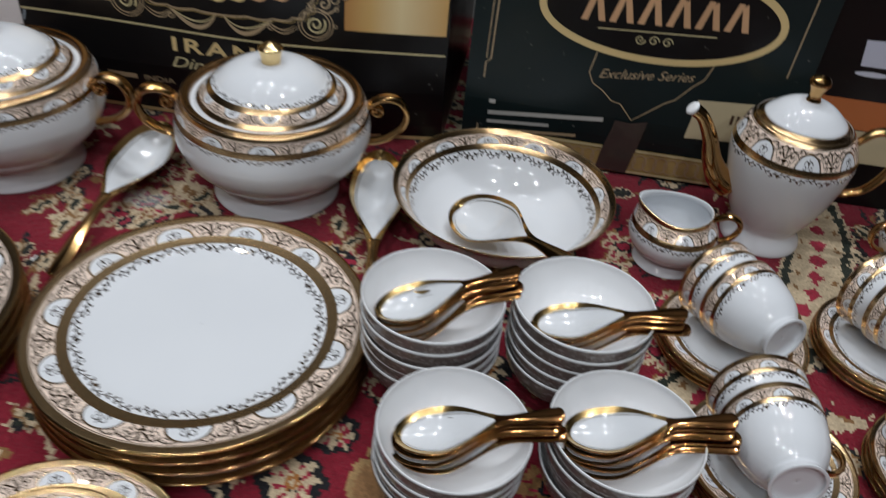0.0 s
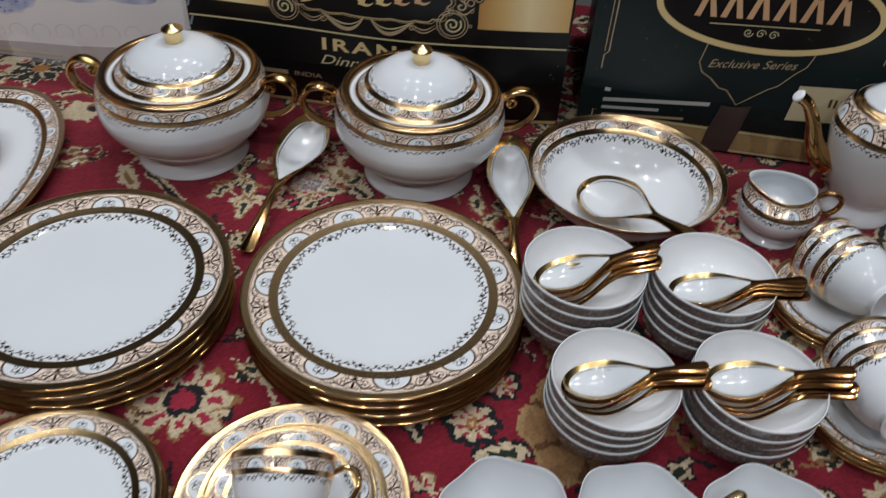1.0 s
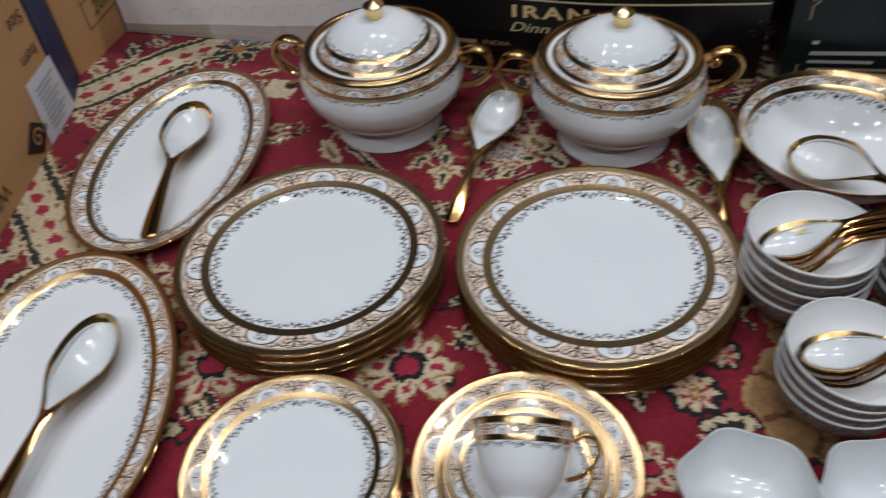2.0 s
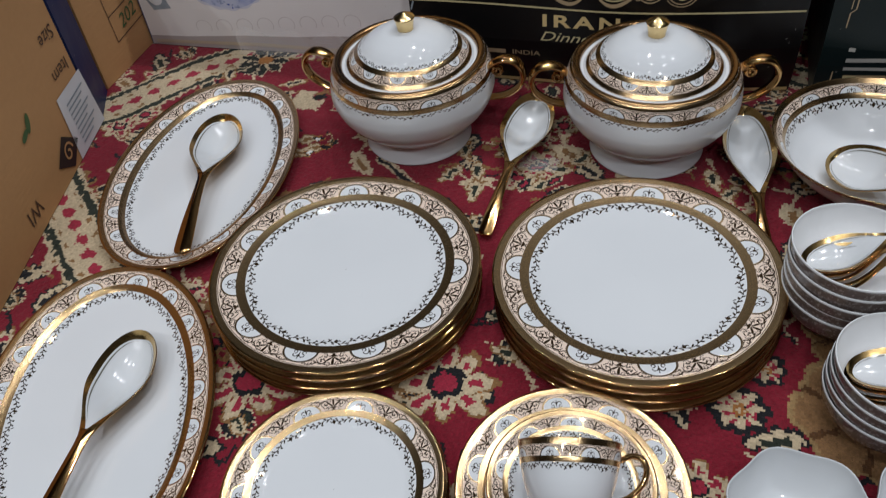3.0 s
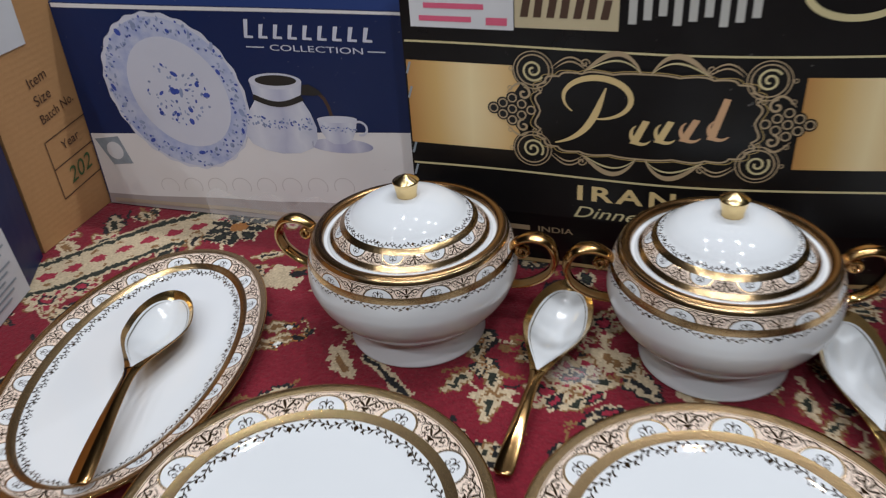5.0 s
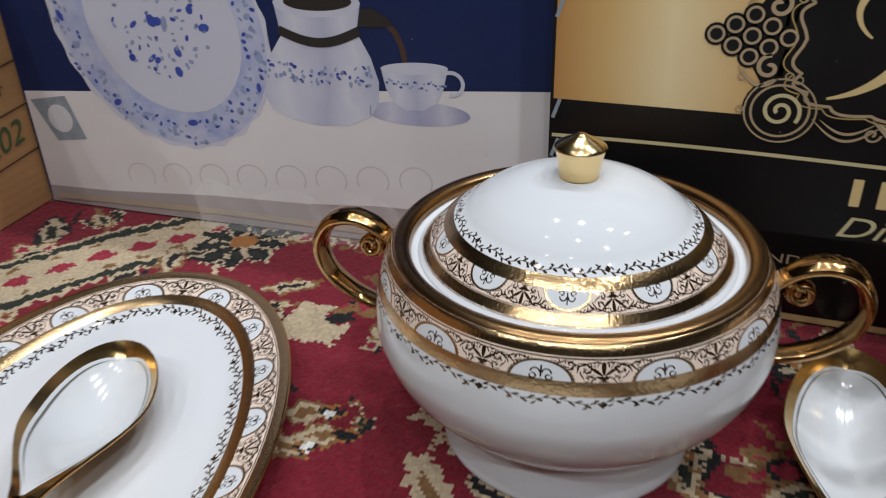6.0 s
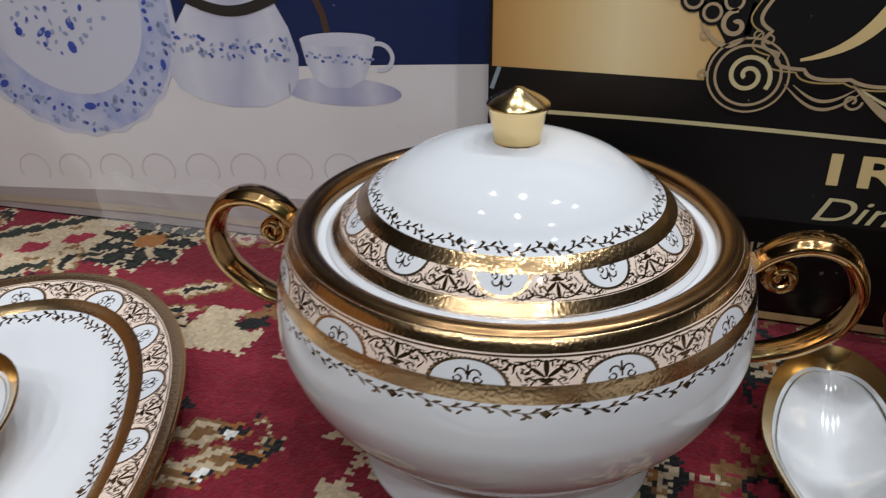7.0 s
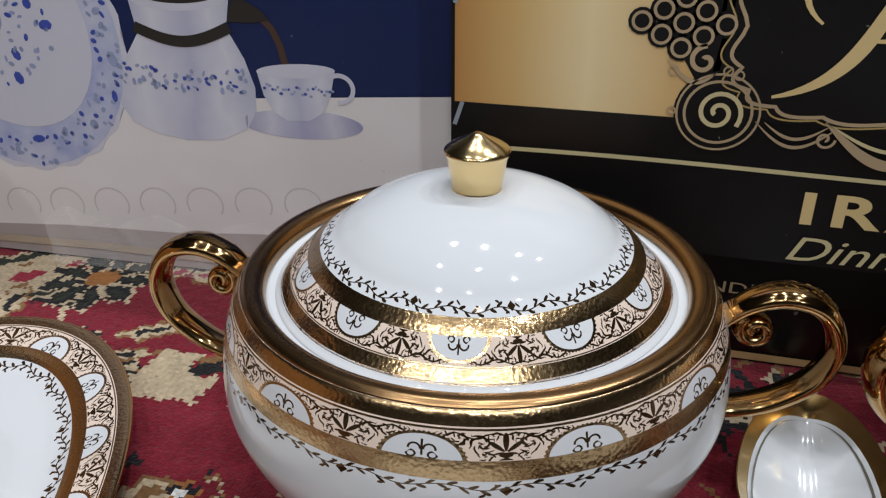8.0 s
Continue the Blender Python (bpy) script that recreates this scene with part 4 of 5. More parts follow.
def navy_carton():
    x0, x1, top = -0.906, -0.468, 0.262
    box = thing("carton", pose(0, 0, 0), "navy blue and white printed carton with a grey foot", "carton", "cartons behind the china")
    carton_body("body", x0, x1, top, 0.27, BLUE_CARD, box, blue_face)

    def put(x, z, lift):
        return (x, blue_face(x, z) - 0.22 * lift, z)

    split = lambda x: 0.099 + (x - x0) * 0.072
    flat_shape("white_panel", [(x0 + 0.002, 0.004), (x1 - 0.002, 0.004), (x1 - 0.002, split(x1)), (x0 + 0.002, split(x0))], WHITE_CARD, box, put, fine=0.03)
    # Grey strip along the foot, higher towards the right.
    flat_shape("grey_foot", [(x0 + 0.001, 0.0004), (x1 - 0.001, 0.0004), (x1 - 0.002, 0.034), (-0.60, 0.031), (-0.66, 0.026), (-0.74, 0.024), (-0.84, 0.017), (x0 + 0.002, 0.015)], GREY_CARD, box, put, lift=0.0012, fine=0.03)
    flat_shape("top_edge", [(x0 + 0.002, top - 0.006), (x1 - 0.002, top - 0.004), (x1 - 0.002, top - 0.001), (x0 + 0.002, top - 0.001)], WHITE_CARD, box, put, fine=0.03)
    # printed plate: tilted oval with scalloped rim and blue sprigs
    cx, cz, turn = -0.766, 0.159, 128
    rim = []
    for k in range(120):
        a = 6.2832 * k / 120
        r = 1 + 0.012 * math.cos(24 * a)
        x, z = 0.099 * math.cos(a) * r, 0.088 * math.sin(a) * r
        c, s = math.cos(math.radians(turn)), math.sin(math.radians(turn))
        rim.append((cx + x * c - z * s, cz + x * s + z * c))
    flat_shape("printed_plate", rim, PRINT_WHITE, box, put, lift=0.0012, fine=0.03)
    flat_shape("printed_plate_wash", oval(cx + 0.001, cz - 0.001, 0.095, 0.084, 48, turn), PRINT_WASH, box, put, lift=0.0016, fine=0.03)
    flat_shape("printed_plate_well", oval(cx + 0.005, cz + 0.001, 0.070, 0.061, 40, turn), PRINT_WHITE, box, put, lift=0.0020, fine=0.03)
    rng = random.Random(5)
    for k in range(230):
        a = 6.2832 * k / 230 + rng.uniform(-0.03, 0.03)
        q = rng.uniform(0.77, 0.965)
        x, z = 0.099 * math.cos(a) * q, 0.088 * math.sin(a) * q
        c, s = math.cos(math.radians(turn)), math.sin(math.radians(turn))
        big = 2.0 if k % 11 == 0 else 0.95
        flat_shape("printed_sprig", oval(cx + x * c - z * s, cz + x * s + z * c, rng.uniform(0.0014, 0.0028) * big, rng.uniform(0.0010, 0.0018) * big, 7, rng.uniform(0, 180)), PRINT_BLUE if k % 3 == 0 else SPRIG_INK, box, put, lift=0.0025)
    for k in range(84):
        a, q = rng.uniform(0, 6.28), 0.040 * math.sqrt(rng.uniform(0, 1))
        big = 2.4 if q < 0.008 else 1.8 if k % 9 == 0 else 0.9
        flat_shape("printed_sprig", oval(cx + 0.004 + q * math.cos(a) * 1.05, cz + q * math.sin(a), rng.uniform(0.0015, 0.003) * big, rng.uniform(0.001, 0.002) * big, 7, rng.uniform(0, 180)), PRINT_BLUE if k % 3 == 0 else SPRIG_INK, box, put, lift=0.0025)
    # printed pot
    pot = [(-0.663, 0.158), (-0.673, 0.144), (-0.681, 0.125), (-0.683, 0.113), (-0.677, 0.102), (-0.661, 0.095), (-0.641, 0.092), (-0.617, 0.094), (-0.600, 0.102), (-0.593, 0.113), (-0.592, 0.128), (-0.597, 0.145), (-0.605, 0.160)]
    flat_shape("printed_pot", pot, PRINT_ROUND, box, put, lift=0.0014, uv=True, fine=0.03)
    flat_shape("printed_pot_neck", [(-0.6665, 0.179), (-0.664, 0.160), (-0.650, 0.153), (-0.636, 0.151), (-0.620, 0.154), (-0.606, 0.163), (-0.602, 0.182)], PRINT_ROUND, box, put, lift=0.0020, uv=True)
    flat_shape("printed_pot_mouth", oval(-0.6345, 0.1805, 0.0325, 0.0095, 28, 2), PRINT_WHITE, box, put, lift=0.0024)
    flat_shape("printed_pot_mouth", oval(-0.6335, 0.1815, 0.0255, 0.0062, 28, 2), BLACK_INK, box, put, lift=0.0028)
    ribbon("printed_pot_collar", wave(-0.665, 0.161, -0.604, 0.163, 20, lambda k: -0.0085 * math.sin(math.pi * k)), 0.0066, BLACK_INK, box, put, lift=0.0030)
    flat_shape("printed_pot_spout", [(-0.605, 0.166), (-0.602, 0.178), (-0.594, 0.179), (-0.583, 0.173), (-0.579, 0.168), (-0.590, 0.166)], BLACK_INK, box, put, lift=0.0026)
    ribbon("printed_stream", [(-0.586, 0.171), (-0.578, 0.163), (-0.574, 0.154), (-0.571, 0.139)], 0.0042, BROWN_INK, box, put, lift=0.0012)
    for k in range(64):
        px = rng.uniform(-0.680, -0.595)
        flat_shape("printed_sprig", oval(px, 0.129 + 0.10 * (px + 0.637) ** 2 * 20 + rng.uniform(-0.007, 0.007), rng.uniform(0.0009, 0.0023), rng.uniform(0.0007, 0.0016), 7, rng.uniform(0, 180)), PRINT_BLUE if k % 3 == 0 else SPRIG_INK, box, put, lift=0.0026)
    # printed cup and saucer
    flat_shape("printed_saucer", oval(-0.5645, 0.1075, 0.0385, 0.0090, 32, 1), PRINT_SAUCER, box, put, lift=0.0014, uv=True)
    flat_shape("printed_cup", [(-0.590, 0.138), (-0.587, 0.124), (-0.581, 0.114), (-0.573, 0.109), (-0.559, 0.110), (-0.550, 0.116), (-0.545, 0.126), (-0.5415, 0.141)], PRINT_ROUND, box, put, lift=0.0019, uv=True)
    flat_shape("printed_cup_mouth", oval(-0.5658, 0.1395, 0.0245, 0.0042, 26, 3.5), PRINT_WHITE, box, put, lift=0.0023)
    ribbon("printed_cup_handle", oval(-0.5395, 0.1305, 0.0085, 0.0080, 18, 0, -100, 130), 0.0027, PRINT_WHITE, box, put, lift=0.0023)
    for k in range(26):
        flat_shape("printed_sprig", oval(-0.586 + k * 0.0017, 0.128 + rng.uniform(-0.003, 0.003), rng.uniform(0.0006, 0.0014), 0.0009, 7), PRINT_BLUE if k % 3 == 0 else SPRIG_INK, box, put, lift=0.0027)
    # trade mark as plain bars, then the word under it
    for k in range(9):
        h = 0.020 if k == 0 else 0.015
        flat_shape("mark_bar", [(-0.662 + k * 0.0172, 0.229), (-0.658 + k * 0.0172, 0.229), (-0.654 + k * 0.0172, 0.229 + h), (-0.659 + k * 0.0172, 0.229 + h)], PRINT_WHITE, box, put, lift=0.0014)
        flat_shape("mark_bar", rect(-0.661 + k * 0.0172, 0.2285, -0.651 + k * 0.0172, 0.2312), PRINT_WHITE, box, put, lift=0.0016)
    lettering("lettering", "COLLECTION", -0.634, 0.2155, 0.007, PRINT_WHITE, box, put, width=0.108, lift=0.0014)
    ribbon("thin_rule", [(-0.662, 0.2185), (-0.640, 0.2187)], 0.0012, PRINT_WHITE, box, put)
    ribbon("thin_rule", [(-0.520, 0.2185), (-0.500, 0.2187)], 0.0012, PRINT_WHITE, box, put)
    flat_shape("hologram", [(-0.900, 0.092), (-0.864, 0.098), (-0.852, 0.062), (-0.882, 0.058)], PRINT_GREY, box, put, lift=0.0014, label="silvery green seal sticker")
    flat_shape("hologram_disc", oval(-0.874, 0.078, 0.012, 0.012, 20), PAPER, box, put, lift=0.0020)
    for k in range(8):
        ribbon("faint_emblem", oval(-0.806 + 0.034 * k, 0.034 + 0.0029 * k, 0.0125, 0.0115, 24, 0, -30, 210), 0.0011, FAINT_INK, box, put)
    cols, rows = 46, 9
    P = np.zeros((rows, cols, 3))
    for i in range(rows):
        for j in range(cols):
            x = -0.752 + 0.262 * j / (cols - 1)
            k = i / (rows - 1)
            fold = math.sin(j * 0.9 + 2.1 * k) * math.sin(j * 0.37 + 1.0) * math.cos(3.0 * k + 0.5 * j)
            P[i, j] = (x + 0.003 * math.sin(7 * k + j), blue_face(x, 0) - 0.0025 - 0.007 * (1 - k) ** 2 - 0.0028 * (1 + fold), 0.001 + (0.034 + 0.006 * math.sin(j * 0.55)) * k)
    wrap = mesh_object("plastic_wrap", P.reshape(-1, 3), sheet(P), FILM, box, "crumpled clear plastic wrap at the foot", smooth=False)
    wrap.visible_shadow = False
    ribbon("foot_strip", [(x0 + 0.01, 0.007), (-0.72, 0.011), (-0.60, 0.009), (x1 - 0.01, 0.008)], 0.0055, TAN_STRIP, box, put, lift=0.0075)


navy_carton()


def side_carton(name, p0, p1, height, depth, mat, label, marks):
    """A carton whose printed side runs from p0 to p1 on the carpet, with its body to the west of it."""
    d = Vector((p1[0] - p0[0], p1[1] - p0[1], 0))
    ln = d.length
    d.normalize()
    out = Vector((d.y, -d.x, 0))
    box = thing(name, Matrix.Identity(4), label, "carton", "cartons behind the china")
    m = Matrix(((d.x, -out.x, 0, p0[0]), (d.y, -out.y, 0, p0[1]), (0, 0, 1, 0), (0, 0, 0, 1)))
    box.matrix_basis = m
    carton_body("body", 0, ln, height, depth, mat, box, lambda x, z: 0.0, 4, 4)
    marks(box, lambda x, z, lift: (x, -lift, z))
    return box


def brown_marks(box, put):
    o = 0.12
    flat_shape("paper_label", [(o + 0.166, 0.001), (o + 0.256, 0.001), (o + 0.248, 0.085), (o + 0.172, 0.087)], PAPER, box, put, lift=0.0012, label="white printed paper label")
    for k in range(9):
        flat_shape("label_bar", rect(o + 0.186, 0.012 + 0.007 * k, o + 0.222 + 0.009 * (k % 3), 0.0145 + 0.007 * k), PRINT_GREY, box, put, lift=0.0018)
    flat_shape("printed_square", [(o + 0.112, 0.028), (o + 0.146, 0.006), (o + 0.178, 0.027), (o + 0.146, 0.052)], BLACK_INK, box, put, lift=0.0012)
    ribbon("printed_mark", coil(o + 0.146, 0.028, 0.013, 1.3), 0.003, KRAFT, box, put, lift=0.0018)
    lettering("lettering", "Size", o + 0.232, 0.160, 0.018, BROWN_INK, box, put, flip=True)
    lettering("lettering", "Item", o + 0.232, 0.115, 0.018, BROWN_INK, box, put, flip=True)
    lettering("lettering", "WI", o + 0.052, 0.036, 0.020, BROWN_INK, box, put, flip=True)
    flat_shape("printed_leaf", oval(o + 0.10, 0.105, 0.012, 0.005, 14, 60), GREEN_INK, box, put, lift=0.0012)
    flat_shape("printed_leaf", oval(o + 0.085, 0.098, 0.010, 0.004, 14, 20), GREEN_INK, box, put, lift=0.0012)


def tall_marks(box, put):
    flat_shape("paper_label", rect(0.015, 0.230, 0.075, 0.30), PAPER, box, put, lift=0.0012)
    lettering("lettering", "Item", 0.058, 0.182, 0.013, BROWN_INK, box, put, turn=8)
    lettering("lettering", "Size", 0.060, 0.160, 0.013, BROWN_INK, box, put, turn=8)
    lettering("lettering", "Batch No.", 0.060, 0.138, 0.012, BROWN_INK, box, put, turn=8, width=0.058)
    ribbon("ruled_line", [(0.054, 0.118), (0.128, 0.124)], 0.0013, BROWN_INK, box, put)
    ribbon("ruled_line", [(0.054, 0.118), (0.056, 0.043)], 0.0013, BROWN_INK, box, put)
    ribbon("ruled_line", [(0.055, 0.082), (0.128, 0.088)], 0.0013, BROWN_INK, box, put)
    ribbon("ruled_line", [(0.056, 0.043), (0.128, 0.049)], 0.0013, BROWN_INK, box, put)
    lettering("lettering", "Year", 0.078, 0.098, 0.012, BROWN_INK, box, put, turn=6)
    lettering("handwriting", "202", 0.074, 0.054, 0.021, GREEN_INK, box, put, shear=0.25, turn=8)


_d = Vector((-0.067, 0.236)).normalized()
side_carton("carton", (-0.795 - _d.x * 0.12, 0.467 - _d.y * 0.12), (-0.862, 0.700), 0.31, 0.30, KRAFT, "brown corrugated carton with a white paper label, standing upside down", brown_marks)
side_carton("carton", (-0.864, 0.706), (-0.902, 0.775), 0.34, 0.22, BLUE_CARD, "narrow navy blue printed carton between brown cartons", lambda b, p: None)
side_carton("carton", (-0.904, 0.781), (-0.908, 0.910), 0.34, 0.30, KRAFT, "brown corrugated carton with a ruled stock table", tall_marks)


def orange_carton():
    box = thing("carton", pose(0, 0, 0), "black carton with an orange band and printed white cups", "carton", "cartons behind the china")
    f = lambda x, z: 0.925
    carton_body("body", 0.400, 0.80, 0.34, 0.25, BLACK_CARD, box, f, 6, 6)
    put = lambda x, z, lift: (x, 0.925 - lift, z)
    flat_shape("orange_band", rect(0.403, 0.095, 0.797, 0.130), ORANGE_CARD, box, put)
    flat_shape("cream_strip", rect(0.403, 0.055, 0.797, 0.094), TAN_INK, box, put)
    for k in range(5):
        flat_shape("printed_cup", [(0.436 + 0.05 * k, 0.196), (0.440 + 0.05 * k, 0.168), (0.468 + 0.05 * k, 0.168), (0.474 + 0.05 * k, 0.198)], PRINT_SHADE, box, put, lift=0.0012)
        flat_shape("printed_saucer", oval(0.455 + 0.05 * k, 0.160, 0.018, 0.003, 16), PRINT_WHITE, box, put, lift=0.0014)


orange_carton()


# ---------- china ----------
def plate_profile(R, h, well, foot):
    """Top from the middle to the edge, then back underneath; v marks the transfer band."""
    a = R * 2 / 3
    top = [(0.0, well, -3.0), (R * 0.35, well, -2.0), (R * 0.60, well + 0.0004, -0.35), (a, well + 0.0012, 0.0), (R * 0.72, well + 0.0030, 0.16), (R * 0.78, h * 0.66, 0.34), (R * 0.86, h * 0.80, 0.58), (R * 0.94, h * 0.93, 0.82), (R * 0.992, h, 0.985)]
    edge = [(R, h - 0.0006, 1.0), (R * 0.992, h - 0.0024, 1.02), (R * 0.975, h - 0.0038, 1.04)]
    under = [(R * 0.93, h * 0.93 - 0.0044, -1.0), (R * 0.78, h * 0.62 - 0.0030, -1.0), (R * 0.66, max(0.0016, well - 0.0030), -1.0), (foot + 0.002, 0.0008, -1.0), (foot, 0.0, -1.0), (foot - 0.003, 0.0014, -1.0), (0.0, 0.0016, -1.0)]
    return top + edge + under


def dinner_plate(R, h=0.0125, repeats=11, seg=112, name="dinner_plate"):
    ob = turned(name, plate_profile(R, h, h * 0.33, R * 0.56), DECOR, seg=seg, repeats=repeats, steps=4)
    edge_and_foot(ob, R, h, R * 0.56, seg)
    return ob


def edge_and_foot(ob, R, h, foot, seg):
    e = [(R * 0.994, h + 0.0002, 0), (R + 0.0005, h + 0.0001, 0), (R + 0.0009, h - 0.0010, 0), (R + 0.0003, h - 0.0022, 0), (R * 0.990, h - 0.0030, 0), (R * 0.994, h + 0.0002, 0)]
    turned("gilded_edge", e, GILT, ob, "bright gilded edge", seg=seg, steps=0)
    f = [(foot + 0.0030, 0.0012, 0), (foot + 0.0024, -0.0004, 0), (foot, -0.0007, 0), (foot - 0.0030, -0.0004, 0), (foot - 0.0036, 0.0014, 0)]
    turned("foot_ring", f, PLAIN_WHITE, ob, seg=seg, steps=0)


def stack(master, n, x, y, gap, label, category, group, z=0.0, jitter=0.0012, turn=0.0):
    rnd = random.Random(int(1000 * (x + 3) + 77 * y * 10))
    last = None
    for k in range(n):
        m = pose(x + rnd.uniform(-jitter, jitter), y + rnd.uniform(-jitter, jitter), 0.0008 + z + gap * k, rnd.uniform(-0.15, 0.15), rnd.uniform(-0.15, 0.15), turn + rnd.uniform(0, 33) * (k < n - 1))
        last = copy_thing(master, m)
        tagged(last, label, category, group)
    return last


def drop(master):
    for o in (*master.children_recursive, master):
        bpy.data.objects.remove(o)


big = dinner_plate(0.1345)
stack(big, 4, -0.1255, 0.531, 0.0112, "white porcelain dinner plate with wide gilded peach rim, stacked", "plate", "dinner plates", turn=9)
stack(big, 4, -0.404, 0.480, 0.0112, "white porcelain dinner plate with wide gilded peach rim, stacked", "plate", "dinner plates", turn=25)
drop(big)
mid = dinner_plate(0.0910, 0.0125, 10, 96, name="side_plate")
stack(mid, 3, -0.3285, 0.262, 0.0075, "small white porcelain plate with gilded rim, stacked", "plate", "side plates", turn=4)
stack(mid, 3, -0.1440, 0.307, 0.0075, "small white porcelain plate with gilded rim under a saucer", "plate", "side plates", turn=20)
drop(mid)
dish = dinner_plate(0.0655, 0.0110, 9, 80, name="saucer")
stack(dish, 1, -0.1445, 0.306, 0.006, "gilded white porcelain saucer lying on a plate", "saucer", "saucers", z=0.0212)
for x, y, n in ((0.318, 0.642, 3), (0.330, 0.508, 3), (0.462, 0.665, 3), (0.476, 0.525, 3)):
    stack(dish, n, x, y, 0.0055, "gilded white porcelain saucer in a short stack", "saucer", "saucers", turn=x * 90)
drop(dish)

def platter(x, y, a, b, turn):
    prof = []
    for r, z, v in plate_profile(1.0, 0.019, 0.0062, 0.56):
        prof.append((r, z, v))
    # the rim keeps one width all round: swell the well instead
    ob = turned("platter", [(r * b, z, v) for r, z, v in prof], DECOR, seg=144, repeats=18, squash=(1, 1), steps=4)
    edge_and_foot(ob, b, 0.019, b * 0.56, 144)
    me = ob.data
    rim = 0.036
    ia, ib = a - rim, b - rim
    for piece in (ob, *ob.children):
        co = np.zeros(len(piece.data.vertices) * 3)
        piece.data.vertices.foreach_get("co", co)
        co = co.reshape(-1, 3)
        r = np.hypot(co[:, 0], co[:, 1])
        k = np.arctan2(co[:, 1], co[:, 0])
        inner = np.minimum(r, b * 0.667) / (b * 0.667)
        outer = np.maximum(0, r - b * 0.667) / (b * 0.333)
        ex, ey = ia * np.cos(k), ib * np.sin(k)
        nx, ny = np.cos(k) / ia, np.sin(k) / ib
        ln = np.hypot(nx, ny)
        co[:, 0] = ex * inner + nx / ln * rim * outer
        co[:, 1] = ey * inner + ny / ln * rim * outer
        piece.data.vertices.foreach_set("co", co.ravel())
        piece.data.update()
    lay = me.uv_layers["UVMap"].data
    # even spacing of the ornament along the oval
    t = np.linspace(0, 2 * np.pi, 721)
    step = np.hypot(np.diff((ia + 0.02) * np.cos(t)), np.diff((ib + 0.02) * np.sin(t)))
    arc = np.append(0, np.cumsum(step)) / step.sum() * 18
    uv = np.zeros(len(lay) * 2, dtype=np.float32)
    lay.foreach_get("uv", uv)
    uv = uv.reshape(-1, 2)
    uv[:, 0] = np.interp(uv[:, 0] / 18 * 2 * np.pi, t, arc)
    lay.foreach_set("uv", uv.ravel())
    me.update()
    ob.matrix_basis = pose(x, y, 0.0, 0, 0, turn)
    ob.location.z = 0.0008
    return tagged(ob, "oval white porcelain serving platter with a gilded rim", "platter", "serving platters")


platter(-0.657, 0.630, 0.181, 0.112, 101)
platter(-0.580, 0.284, 0.181, 0.112, 117)


# serving bowl
def serving_bowl(x, y):
    R, h = 0.1105, 0.062
    prof = [(0.0, 0.010, -3), (0.035, 0.0102, -2.2), (0.060, 0.0150, -1.2), (0.080, 0.0275, -0.4), (0.0875, 0.0360, 0.0), (0.0935, 0.0445, 0.22), (0.0975, 0.0500, 0.42), (0.1045, 0.0575, 0.82), (R - 0.001, h, 0.99), (R, h - 0.0004, 1.0), (R - 0.001, h - 0.0025, 1.03),
            (0.100, 0.047, -1), (0.090, 0.033, -1), (0.070, 0.014, -1), (0.052, 0.006, -1), (0.050, 0.0, -1), (0.047, 0.0, -1), (0.044, 0.005, -1), (0.0, 0.006, -1)]
    ob = turned("serving_bowl", prof, DECOR, repeats=12, seg=112, steps=4)
    ob.matrix_basis = pose(x, y, 0.0)
    tagged(ob, "wide white porcelain serving bowl, gilded inside the rim", "bowl")


serving_bowl(0.0965, 0.760)


# small bowls
def soup_bowl():
    R, h = 0.0560, 0.047
    prof = [(0.0, 0.008, -1), (0.020, 0.0085, -1), (0.036, 0.0150, -1), (0.047, 0.0270, -1), (0.0535, 0.0400, -1), (R - 0.0012, h - 0.0004, -1), (R - 0.0003, h, -1), (R, h - 0.0012, -1), (0.0556, 0.0440, -1), (0.0540, 0.0350, -1), (0.0500, 0.0250, -1), (0.0440, 0.0180, -1), (0.030, 0.0080, -1), (0.0265, 0.0045, -1), (0.0255, 0.0, -1), (0.023, 0.0, -1), (0.022, 0.004, -1), (0.0, 0.005, -1)]
    ob = turned("soup_bowl", prof, PLAIN_WHITE, seg=72, steps=4)
    # Dark outside: the shade between nested bowls is put into its colour.
    turned("outer_print", [(0.0562, 0.0452, 0), (0.0544, 0.0350, 0), (0.0504, 0.0248, 0), (0.0444, 0.0176, 0), (0.0304, 0.0076, 0)], MOTTLED, ob, "mottled grey-brown outside, stacking shade in its colour", seg=72, steps=3)
    return ob


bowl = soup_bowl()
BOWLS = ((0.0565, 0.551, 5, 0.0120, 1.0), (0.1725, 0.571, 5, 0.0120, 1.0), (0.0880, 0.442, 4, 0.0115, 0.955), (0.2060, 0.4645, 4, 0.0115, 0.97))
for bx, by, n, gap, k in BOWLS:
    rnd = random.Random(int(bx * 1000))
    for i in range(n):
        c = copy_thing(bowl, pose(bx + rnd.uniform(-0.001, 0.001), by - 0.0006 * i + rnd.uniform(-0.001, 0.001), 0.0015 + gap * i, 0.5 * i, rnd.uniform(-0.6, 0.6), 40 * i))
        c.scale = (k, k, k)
        tagged(c, "white porcelain soup bowl, outside mottled and shade-darkened, nested in a stack", "bowl", "soup bowls")
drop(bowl)


